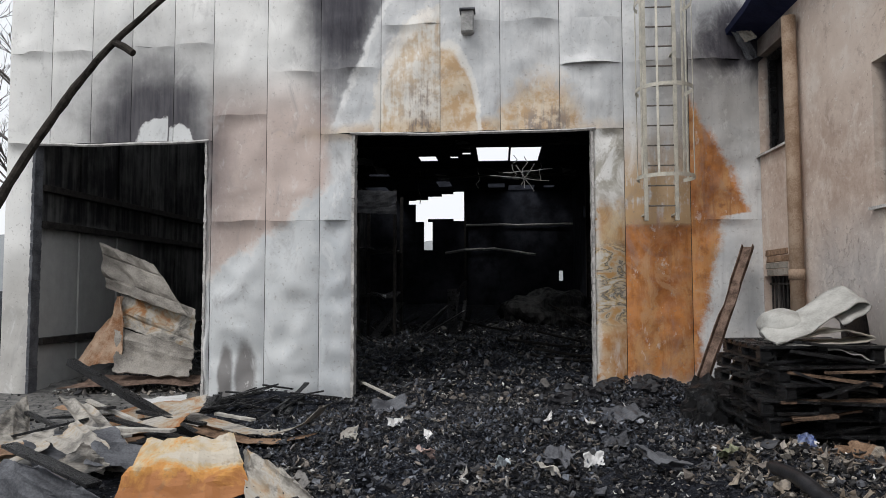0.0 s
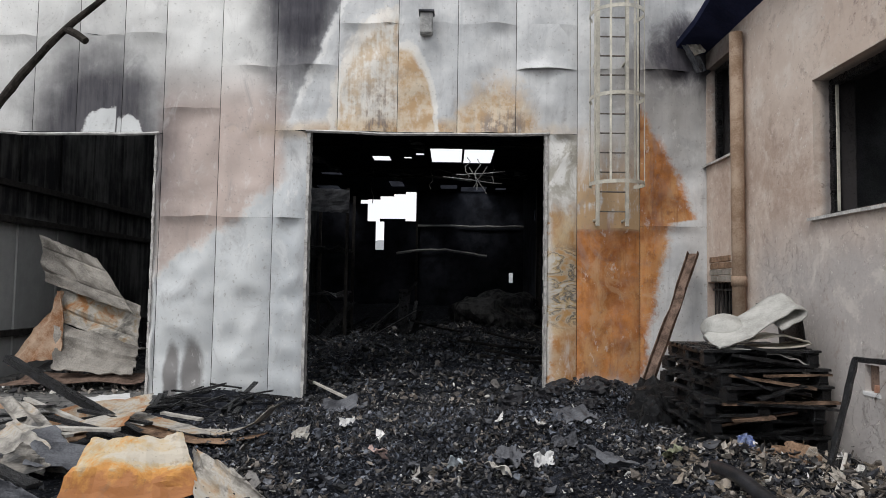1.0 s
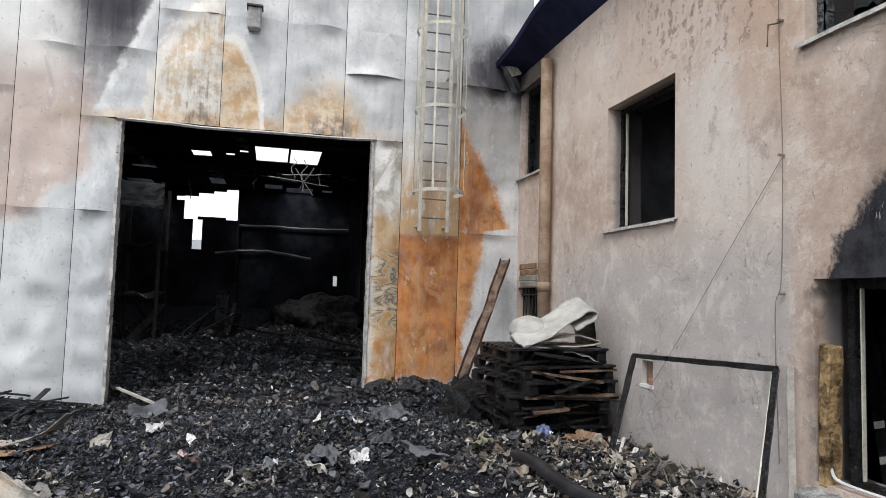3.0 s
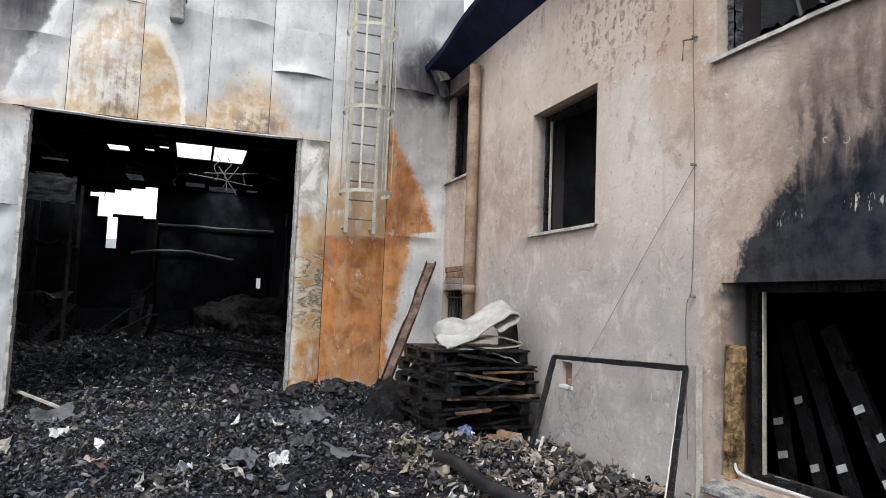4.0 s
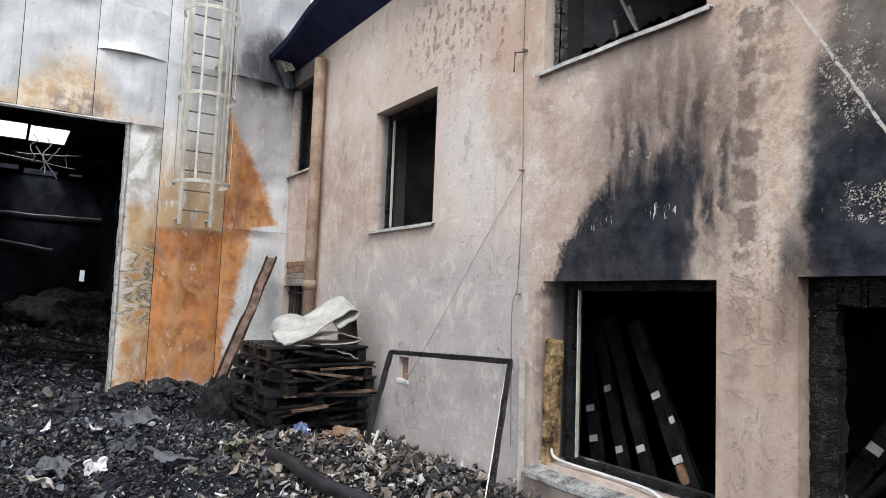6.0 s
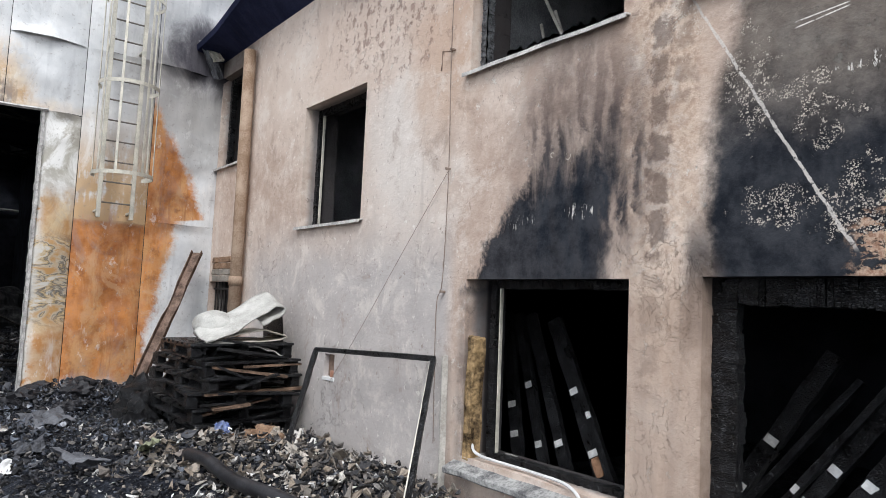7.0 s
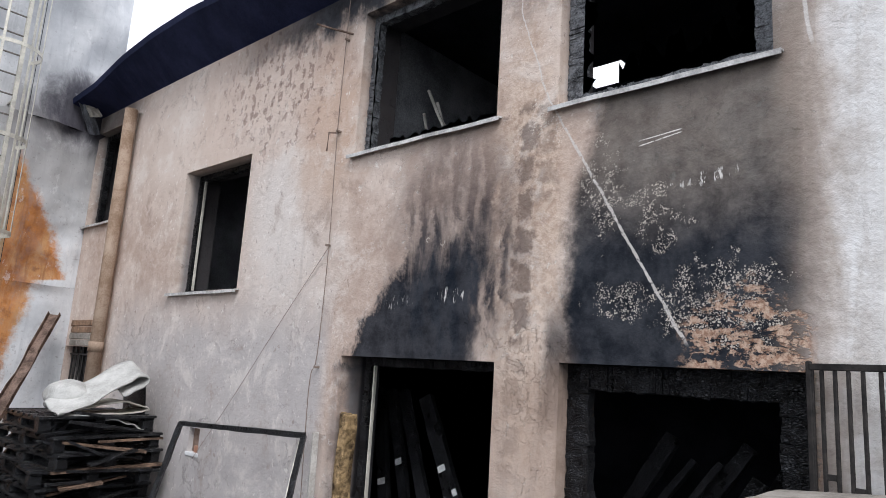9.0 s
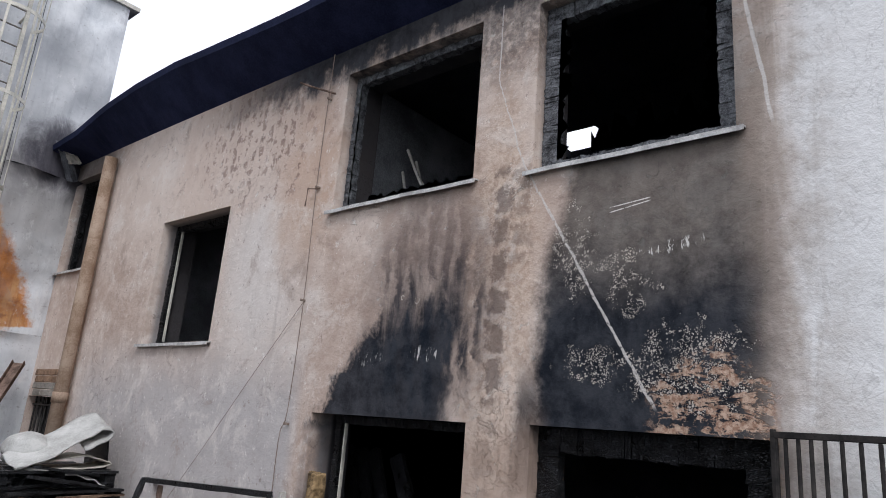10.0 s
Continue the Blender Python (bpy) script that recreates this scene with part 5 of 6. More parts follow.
for k in (1, 5, 8, 12, 15, 19):
    x, y = ring[k]
    part("cage_strap", one_box((-0.015, -0.004, 2.94), (0.015, 0.004, 7.6), pose(x, y, 0, 0, 0, math.degrees(math.atan2(y + 0.52, x + 1.37)) + 90), 0), LADDER, lad)
for z in (2.5, 4.7, 6.6):
    for x in (-1.57, -1.17):
        part("wall_bracket", one_box((x - 0.015, -0.26, z), (x + 0.015, -0.0, z + 0.03), bevel=0.002), LADDER, lad)

lamp = thing("wall_lamp", "grey weathered floodlight box over the gate", "lamp")
part("housing", one_box((-4.04, -0.2, 5.1), (-3.86, -0.05, 5.42), bevel=0.02), LAMPGREY, lamp)
part("visor", one_box((-4.06, -0.24, 5.4), (-3.84, -0.03, 5.43), bevel=0.006), GREYSHEET, lamp)

# ---------- pallets with folded felt ----------


def pallet_parts(p):
    for k in range(7):
        y = -0.62 + k * 0.19
        part("deck_board", beam_between((-0.52, y, 0.135), (0.52, y, 0.135), 0.1 + rnd.uniform(-0.012, 0.012), 0.022, 0, segs=6, ragged=0.1), CHAR, p)
    for x in (-0.46, 0.0, 0.46):
        part("stringer", beam_between((x, -0.64, 0.112), (x, 0.64, 0.112), 0.1, 0.022, 0, segs=6, ragged=0.08), CHAR, p)
        for y in (-0.58, 0.0, 0.58):
            part("block", one_box((x - 0.05, y - 0.07, 0.022), (x + 0.05, y + 0.07, 0.1), bevel=0.008, rough=0.006), CHAR, p)
        part("bottom_board", beam_between((x, -0.64, 0.011), (x, 0.64, 0.011), 0.1, 0.022, 0, segs=6, ragged=0.1), CHAR, p)


pal = thing("pallet", "charred wooden pallet in a leaning stack", "pallet", "stack of burnt pallets", m=pose(-0.69, -2.68, 0.12, 0, 0, 2))
pallet_parts(pal)
for i in range(1, 6):
    copy_thing(pal, pose(-0.69 + 0.12 * wob(i * 1.3, 3.4), -2.68 + 0.14 * wob(i * 1.7, 8.2), 0.12 + i * 0.150, 2.0 * wob(i * 1.1, 2.3), 2.5 * wob(i * 1.2, 5.6), 2 + 14 * wob(i * 1.9, 9.4)))
for i, (a, b, mat) in enumerate((((-1.0, -3.34, 0.98), (-0.25, -3.2, 0.86), CHAR), ((-1.05, -3.3, 0.80), (-0.3, -3.36, 0.70), BARE), ((-0.95, -3.33, 1.06), (-0.15, -3.0, 0.95), CHAR), ((-1.13, -3.36, 0.55), (-0.06, -3.3, 0.57), BARE))):
    tagged(link("loose_board", beam_between(a, b, 0.09, 0.025, 0, segs=6, ragged=0.12), mat), "split scorched board lying across the pallets", "board", "boards on the pallets")

rp = random.Random(5)
for i in range(26):
    z = rp.uniform(0.15, 1.0)
    a = Vector((rp.uniform(-1.3, -0.5), rp.uniform(-3.45, -3.2), z))
    b = a + Vector((rp.uniform(0.3, 0.8), rp.uniform(-0.12, 0.3), rp.uniform(-0.2, 0.15)))
    if b.x > -0.05:
        b.x = -0.08
    tagged(link("charred_stick", beam_between(a, b, rp.uniform(0.04, 0.1), 0.02, 0, segs=5, ragged=0.2), BARE if i % 9 == 4 else CHAR), "charred stick hanging loose from the pallet stack", "stick", "sticks from the pallets")
felt = thing("felt_blanket", "folded grey felt blanket lying on the pallet stack", "blanket")
line = smooth_line([(-0.98, 0, 1.04), (-1.08, 0, 1.09), (-1.03, 0, 1.17), (-0.84, 0, 1.24), (-0.6, 0, 1.39), (-0.4, 0, 1.52), (-0.29, 0, 1.53), (-0.26, 0, 1.46), (-0.36, 0, 1.40), (-0.5, 0, 1.33)], 6)
bm = bmesh.new()
rows = []
for i, p in enumerate(line):
    rows.append([bm.verts.new(p + Vector((0.03 * wob(k * 0.6, i * 0.2), -3.18 + k * 0.055, 0.02 * wob(i * 0.22, k * 0.5, 3) - 0.13 * min(1, i / 12) + (0.002 + 0.018 * min(1, i / 12)) * k))) for k in range(8)])
for a, b in zip(rows, rows[1:]):
    for k in range(7):
        bm.faces.new((a[k], a[k + 1], b[k + 1], b[k]))
bmesh.ops.recalc_face_normals(bm, faces=bm.faces)
bmesh.ops.solidify(bm, geom=bm.faces[:], thickness=0.014)
part("upper_fold", bm, FELT, felt, smooth=True)
bm = bmesh.new()
bmesh.ops.create_icosphere(bm, subdivisions=4, radius=1.0)
for v in bm.verts:
    q = 1 + 0.12 * wob(v.co.x * 1.4, v.co.y * 1.4, v.co.z * 1.4 + 3)
    v.co = Vector((-0.84 + v.co.x * 0.22 * q, -2.72 + v.co.y * 0.26 * q, 1.19 + v.co.z * 0.14 * q))
part("rear_fold", bm, FELT, felt, smooth=True)
# black cloth hung behind the fold so its inside reads as shade
part("hanging_end", strip_sheet([(-0.42, -2.72, 1.44), (-0.28, -2.72, 1.46), (-0.2, -2.72, 1.3), (-0.17, -2.72, 1.0), (-0.2, -2.72, 0.8)], (0.0, 0.5, 0.0), 0.014, 8, 0.02, 8.0), CHAR, felt, "black hanging cloth with the fold's inner shade put into it", smooth=True)
part("lower_fold", strip_sheet([(-1.0, -2.85, 1.04), (-0.72, -2.86, 1.10), (-0.42, -2.88, 1.15), (-0.2, -2.9, 1.1), (-0.19, -2.9, 1.06), (-0.4, -2.9, 1.03), (-0.8, -2.9, 1.02)], (0.04, 0.42, 0.0), 0.012, 8, 0.015, 2.0), FELTDARK, felt, "paler underside fold", smooth=True)
part("flap", strip_sheet([(-1.05, -3.12, 1.02), (-0.75, -3.14, 1.02), (-0.45, -3.16, 0.97), (-0.29, -3.18, 0.9)], (0.0, 0.16, 0.02), 0.01, 8, 0.02, 6.0), FELT, felt, smooth=True)
# black filler sheets added inside the stack so its gaps stay dark
for i in range(6):
    z = 0.14 + i * 0.15
    x0, x1 = -1.12 + 0.08 * wob(i, 3), -0.22 + 0.06 * wob(i, 7)
    tagged(link("burnt_packing", crumpled((x0, -2.95, z), (x1, -3.0, z), (x1, -2.9, z + 0.12), (x0, -2.85, z + 0.12), 12, 0.05, 0.03, 50 + i * 2.1, 0.02), CHAR), "black filler sheet added to darken gaps between burnt pallets", "packing", "packing in the pallets")

# more added filler along the outer side of the stack
for i in range(6):
    z = 0.13 + i * 0.15
    tagged(link("burnt_packing", crumpled((-1.08, -3.2, z), (-1.12 + 0.1 * wob(i, 5), -2.15, z), (-1.06, -2.15, z + 0.13), (-1.1, -3.2, z + 0.12), 12, 0.05, 0.04, 70 + i * 2.7, 0.02), CHAR), "black filler sheet added to darken gaps between burnt pallets", "packing", "packing in the pallets")

# leaning rusted channel
ch = bmesh.new()
a, b = Vector((-1.42, -1.5, -0.02)), Vector((-0.27, -0.28, 2.06))
d = (b - a).normalized()
s = d.cross(Vector((-0.6, -0.7, 0.5))).normalized()
u = s.cross(d).normalized()
prof = [(-0.07, 0.06), (-0.07, 0.0), (0.07, 0.0), (0.07, 0.06), (0.062, 0.06), (0.062, 0.008), (-0.062, 0.008), (-0.062, 0.06)]
rows = []
for i in range(15):
    p = a.lerp(b, i / 14) + u * -0.02 * math.sin(math.pi * i / 14) + s * 0.008 * wob(i * 0.5, 2)
    dent = 1 + 0.12 * wob(i * 0.7, 5)
    rows.append([ch.verts.new(p + s * ps * dent + u * pu * (0.4 if i in (9, 10) else 1)) for ps, pu in prof])
for r, q in zip(rows, rows[1:]):
    for k in range(8):
        ch.faces.new((r[k], r[(k + 1) % 8], q[(k + 1) % 8], q[k]))
ch.faces.new(rows[0][::-1]), ch.faces.new(rows[-1])
tagged(link("steel_channel", ch, RUST), "bent rusted steel channel leaning on the facade", "channel")

# leaning charred window frame
lf = thing("discarded_window", "empty charred window casing leaning against the plaster wall", "window")
tl, tr = Vector((-0.29, -3.96, 1.02)), Vector((-0.17, -5.64, 1.08))
leg = Vector((-0.57, -0.5, -1.04))
part("top_bar", beam_between(tl, tr, 0.042, 0.042, 0, segs=14, ragged=0.12), CHAR, lf)
part("side_bar", beam_between(tl, tl + leg, 0.042, 0.042, 0, segs=14, ragged=0.12), CHAR, lf)
part("side_bar", beam_between(tr, tr + leg, 0.038, 0.038, 0, segs=14, ragged=0.12), CHAR, lf)
part("edge_strip", beam_between(tr + Vector((-0.04, -0.01, -0.05)), tr + leg + Vector((-0.04, 0, 0)), 0.010, 0.014, 0), LADDER, lf, "pale metal edge strip")
part("bottom_bar", beam_between(tl + leg, tr + leg, 0.05, 0.05, 0, segs=12, ragged=0.12), CHAR, lf)
tagged(link("batten", beam_between((-0.06, -5.66, 0.05), (-0.05, -5.63, 1.1), 0.05, 0.025, 0.003), PALESTICK), "pale batten propped against the plaster wall", "batten")
tagged(link("pale_stick", beam_between((-0.98, -4.85, 0.12), (-0.6, -4.35, 0.36), 0.025, 0.02, 0.003), PALESTICK), "pale splintered stick on the rubble", "stick")
tagged(link("hose", tube(smooth_line([(-1.5, -4.15, 0.2), (-1.5, -4.6, 0.24), (-1.48, -5.1, 0.2), (-1.4, -5.6, 0.2), (-1.25, -6.1, 0.15)], 6), 0.05, 12), HOSE, smooth=True), "thick black hose lying on the rubble", "hose")
card = crumpled((-1.0, -3.55, 0.2), (-0.58, -3.72, 0.26), (-0.52, -4.0, 0.12), (-0.92, -3.98, 0.1), 16, 0.12, 0.07, 12.0, 0.006)
tagged(link("cardboard", card, CARD), "crumpled singed cardboard on the rubble", "cardboard")

# ---------- charred timbers behind the lower openings ----------


def timber(a, b, w, plates, name_label, tip=None):
    t = thing("charred_beam", name_label, "beam", "burnt timbers in the store")
    a, b = Vector(a), Vector(b)
    tb = part("timber", beam_between(a, b, w, 0.055, 0, segs=20, ragged=0.1, up=(-1, 0, 0.3)), CHAR, t)
    d = (b - a).normalized()
    side = d.cross(Vector((-1, 0, 0.3))).normalized()
    out = side.cross(d)
    for s in plates:
        c = a.lerp(b, s) + out * 0.031
        part("nail_plate", beam_between(c - d * 0.025, c + d * 0.025, w * 0.8, 0.004, 0, up=out), TIN, tb, "shiny steel nail plate")
    if tip:
        c = a.lerp(b, tip) + out * 0.02
        part("raw_spot", beam_between(c - d * 0.07, c + d * 0.07, w * 0.6, 0.03, 0, segs=4, ragged=0.2, up=out), RAW, tb, "unburnt raw wood")


L1 = "charred roof timber leaning in the store"
for a, b, w, pl, tip in (((0.51, -5.98, -0.05), (0.75, -5.47, 1.45), 0.1, (0.35, 0.5), None),
                         ((0.51, -6.3, -0.05), (0.75, -5.62, 1.44), 0.08, (0.33, 0.62), None),
                         ((0.5, -6.57, -0.05), (0.75, -5.77, 1.44), 0.09, (0.36,), None),
                         ((0.51, -6.93, -0.05), (0.75, -6.04, 1.41), 0.11, (0.64, 0.36), 0.3),
                         ((0.46, -7.07, -0.05), (0.72, -6.12, 1.38), 0.05, (0.55,), None)):
    timber(a, b, w, pl, L1, tip)
for a, b, w, pl, tip in (((0.36, -7.43, -0.05), (0.75, -8.17, 1.31), 0.1, (0.62, 0.42), None),
                         ((0.4, -7.43, -0.05), (0.72, -8.31, 1.18), 0.04, (), None),
                         ((0.38, -7.62, -0.05), (0.72, -8.47, 1.18), 0.04, (0.5,), None),
                         ((0.48, -7.72, -0.05), (0.78, -8.62, 1.29), 0.085, (0.55, 0.4), None),
                         ((0.38, -7.98, -0.05), (0.75, -8.68, 1.11), 0.09, (0.6,), None),
                         ((0.28, -7.77, -0.05), (0.66, -8.95, 1.05), 0.09, (0.7,), None),
                         ((0.72, -8.01, -0.05), (0.95, -8.85, 1.25), 0.1, (), None)):
    timber(a, b, w, pl, L1, tip)

# ---------- hollow-core slab on blocks ----------
sb = thing("hollow_slab", "hollow-core concrete slab on a block stack", "slab", m=pose(-0.62, -9.02, 1.04, 0, 0, -90))
bm = bmesh.new()
box(bm, (0, 0.0, 0.0), (0.9, 0.5, 0.15), bevel=0.008)
bmesh.ops.subdivide_edges(bm, edges=bm.edges[:], cuts=5, use_grid_fill=True)
for v in bm.verts:
    v.co.z += 0.09 * v.co.x * 1.0 + 0.004 * wob(v.co.x * 20, v.co.y * 20, v.co.z * 20)
part("body", bm, CONCRETE, sb)
for i in range(7):
    x = 0.07 + i * 0.115
    z = 0.075 + 0.09 * x
    part("core_plug", tube([(x, 0.02, z), (x, -0.008, z)], 0.036, 14), CONCRETE, sb, "mortar-filled core")
tagged(link("block_stack", one_box((-0.6, -9.9, -0.05), (-0.15, -9.1, 1.036), bevel=0.01), CONCRETE), "plain concrete block stack beside the wall", "blocks")

# ---------- crumpled sheets in the yard ----------


def sheet(corners, mat, label, **kw):
    return tagged(link("metal_sheet", crumpled(*corners, **kw), mat), label, "sheet metal", "torn sheets in the yard")


sheet([(-6.09, -4.63, 0.42), (-5.47, -4.55, 0.45), (-5.22, -4.85, 0.12), (-6.12, -5.1, 0.08)], RUSTSHEET, "torn cream sheet with bright orange rust", n=18, bend=0.05, ripple=0.02, seed=1.0)
sheet([(-7.02, -4.45, 0.12), (-6.68, -4.46, 0.36), (-6.46, -4.49, 0.2), (-6.88, -4.6, 0.06)], SHEET, "bent beige sheet on the debris", bend=0.02, ripple=0.008, seed=2.0)
sheet([(-8.38, -3.15, 0.3), (-8.63, -2.46, 0.38), (-8.2, -2.96, 0.08), (-8.06, -3.56, 0.03)], SHEET, "pale buckled sheet on the debris", bend=0.03, ripple=0.008, seed=3.3)
sheet([(-8.07, -2.73, 0.42), (-7.59, -2.9, 0.36), (-6.59, -3.84, 0.14), (-6.83, -3.95, 0.05)], SHEET, "dirty white sheet with folded rim", bend=0.03, ripple=0.008, seed=4.1)
sheet([(-6.97, -4.95, 0.36), (-6.5, -5.2, 0.36), (-5.95, -5.2, 0.12), (-6.78, -5.3, 0.02)], GREYSHEET, "blackened curled sheet on the yard debris", bend=0.06, ripple=0.01, seed=5.2)
sheet([(-5.43, -4.54, 0.36), (-5.0, -4.87, 0.3), (-4.67, -5.0, 0.08), (-5.2, -4.95, 0.06)], SHEET, "brown scorched sheet with torn edge", bend=0.04, ripple=0.008, seed=6.4)
sheet([(-7.2, -4.17, 0.3), (-7.12, -3.86, 0.42), (-6.58, -4.32, 0.3), (-6.53, -4.45, 0.1)], SHEET, "bent beige sheet on the debris", bend=0.03, ripple=0.008, seed=7.7)
sheet([(-8.2, -0.85, 0.09), (-7.77, -0.48, 0.1), (-7.3, -1.43, 0.07), (-7.74, -1.54, 0.05)], WHITE, "thin white sheet lying flat in the yard", bend=0.02, ripple=0.008, seed=8.8)
sheet([(-7.6, -3.9, 0.2), (-7.0, -3.5, 0.26), (-6.5, -4.0, 0.1), (-7.1, -4.4, 0.06)], GREYSHEET, "blackened curled sheet on the yard debris", bend=0.06, ripple=0.008, seed=9.1)
sheet([(-7.9, -4.0, 0.12), (-7.5, -3.6, 0.3), (-7.2, -4.2, 0.2), (-7.6, -4.6, 0.05)], SHEET, "bent beige sheet on the debris", bend=0.04, ripple=0.008, seed=10.6)
for lab, line, across, mat in (("long curled pale metal strip", [(-6.96, -2.18, 0.16), (-6.3, -2.8, 0.17), (-5.8, -3.0, 0.14), (-5.45, -2.95, 0.2), (-5.24, -2.79, 0.37)], (0.06, 0.22, 0.0), SHEET),
                               ("long curled tan metal strip", [(-6.9, -2.5, 0.12), (-6.2, -3.05, 0.12), (-5.7, -3.2, 0.1), (-5.32, -3.0, 0.12)], (0.05, 0.2, 0.0), CARD)):
    tagged(link("metal_strip", strip_sheet(line, across, 0.004, 8, 0.02, 1.0), mat), lab, "metal strip", "curled strips")
tagged(link("charred_beam", beam_between((-8.12, -2.48, 0.75), (-6.45, -2.93, 0.06), 0.09, 0.07, 0, segs=20, ragged=0.06), CHAR), "charred square beam lying slanted on sheets", "beam")
tagged(link("pale_batten", beam_between((-7.85, -2.58, 0.36), (-6.6, -3.13, 0.1), 0.05, 0.03, 0, segs=6, ragged=0.05), PALESTICK), "pale split batten on the debris", "batten")
tagged(link("pale_batten", beam_between((-5.45, 0.1, 0.2), (-4.85, -0.75, 0.12), 0.04, 0.025, 0, segs=4, ragged=0.05), PALESTICK), "pale batten lying at the gate", "batten")
for i in range(34):
    x, y = rnd.uniform(-7.2, -5.7), rnd.uniform(-1.6, -0.25)
    a, l = rnd.uniform(-0.5, 0.5) + (1.57 if rnd.random() < 0.25 else 0), rnd.uniform(0.25, 0.8)
    z = ground_z(x, y) + 0.05
    d = Vector((math.cos(a) * l / 2, math.sin(a) * l / 2, rnd.uniform(-0.06, 0.1)))
    c = Vector((x, y, z))
    tagged(link("charred_lath", beam_between(c - d, c + d, rnd.uniform(0.03, 0.07), 0.02, 0, segs=3, ragged=0.15), CHAR), "short charred lath in the debris", "lath", "laths at the pier foot")

rs = random.Random(23)
for i in range(12):
    x, y = rs.uniform(-8.8, -6.3), rs.uniform(-4.7, -2.5)
    a, l, w = rs.uniform(-0.6, 0.3), rs.uniform(0.5, 0.95), rs.uniform(0.18, 0.4)
    z = 0.06 + 0.02 * i
    d, e = Vector((math.cos(a) * l, math.sin(a) * l, rs.uniform(-0.08, 0.14))), Vector((-math.sin(a) * w, math.cos(a) * w, rs.uniform(-0.02, 0.16)))
    c = Vector((x, y, z)) - d * 0.5 - e * 0.5
    sheet([c, c + d, c + d + e, c + e], (SHEET, GREYSHEET, SHEET, CARD)[i % 4], "scorched torn sheet in the yard heap", n=10, bend=0.025, ripple=0.008, seed=40 + i * 1.7)
for i in range(12):
    x, y = rs.uniform(-8.6, -6.2), rs.uniform(-4.6, -2.2)
    a, l = rs.uniform(-0.8, 0.1), rs.uniform(0.6, 1.3)
    d = Vector((math.cos(a) * l / 2, math.sin(a) * l / 2, rs.uniform(-0.1, 0.1)))
    c = Vector((x, y, 0.16 + 0.01 * i))
    tagged(link("charred_plank", beam_between(c - d, c + d, rs.uniform(0.05, 0.12), 0.025, 0, segs=8, ragged=0.12), CHAR if i % 3 else PALESTICK), "scorched plank lying among torn sheets", "plank", "planks in the yard heap")

# fallen panels inside the side bay
BAYSHEET = plain("sooted_panel", (0.10, 0.09, 0.08), (0.36, 0.335, 0.30), 1.6, 0.6, spec=0.3, bump=0.4)
bay = [([(-9.92, 0.95, 2.27), (-8.95, 0.8, 1.92), (-8.3, 0.7, 1.1), (-9.75, 0.8, 1.55)], BAYSHEET, 2), ([(-9.6, 0.95, 1.7), (-8.3, 0.95, 1.18), (-8.25, 0.75, 0.55), (-9.42, 0.75, 0.95)], SHEET, 2),
       ([(-9.5, 0.7, 0.95), (-8.2, 0.7, 0.6), (-8.15, 0.4, 0.2), (-9.3, 0.4, 0.25)], BAYSHEET, 1), ([(-9.47, 0.75, 1.4), (-9.42, 0.7, 1.4), (-9.24, 0.5, 0.45), (-10.03, 0.5, 0.30)], BROWNRUST, 0)]
for k, (c, mat, ribs) in enumerate(bay):
    ob = tagged(link("fallen_panel", crumpled(*c, n=20, bend=0.07, ripple=0.03, seed=20.0 + k * 2.3, ribs=ribs, thick=0.02), mat), "fallen crumpled wall panel with rust at its foot", "panel", "fallen panels in the side bay")
tagged(link("rusted_sheet", crumpled((-9.9, -0.1, 0.12), (-8.0, 0.2, 0.14), (-8.0, 0.7, 0.2), (-9.7, 0.6, 0.18), 12, 0.05, 0.02, 31.0), RUST), "rusted sheet lying flat in the side bay", "sheet metal")

# ---------- leaning sapling ----------
sap = thing("leaning_tree", "bare dark leaning sapling with a broken stub", "tree")
path = smooth_line([(-8.2, -5.0, 0.0), (-7.6, -5.0, 1.15), (-7.02, -5.0, 2.17), (-6.62, -5.0, 2.77), (-6.42, -5.0, 3.03), (-6.2, -5.0, 3.27), (-5.85, -5.0, 3.57), (-5.2, -5.0, 4.1), (-4.2, -4.9, 4.7)], 5)
part("trunk", tube(path, 0.038, 9, None, 0.012, 0.35), BARK, sap)
part("stub", tube([(-6.2, -5.0, 3.26), (-6.12, -5.02, 3.22), (-6.05, -5.03, 3.17)], 0.026, 8), BARK, sap)

# ---------- far trees and woods ----------


def bare_tree(x, y, h, s):
    rr = random.Random(s)
    t = thing("bare_tree", "leafless grey tree beyond the hall", "tree", "bare trees behind")
    part("trunk", tube([(x, y, -0.1), (x + 0.2, y, h * 0.35), (x + 0.1, y, h * 0.7)], 0.16, 8, None, 0.06), TWIG, t)
    bm = bmesh.new()

    def grow(p, d, l, r, depth):
        q = p + d * l
        tube([p, q], r, 4, bm, r * 0.6)
        if depth:
            for _ in range(3):
                e = (d + Vector((rr.uniform(-0.8, 0.8), rr.uniform(-0.8, 0.8), rr.uniform(-0.2, 0.6)))).normalized()
                grow(p + d * l * rr.uniform(0.5, 1.0), e, l * rr.uniform(0.55, 0.8), r * 0.6, depth - 1)
    for i in range(9):
        z = h * (0.3 + 0.4 * i / 8)
        a = i * 2.4
        grow(Vector((x + 0.12, y, z)), Vector((math.cos(a), math.sin(a), 0.8)).normalized(), h * 0.16, 0.045, 4)
    part("crown", bm, TWIG, t)


bare_tree(-17.2, 8.5, 11.0, 3)
bare_tree(-19.5, 12.0, 12.0, 5)
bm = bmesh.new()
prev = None
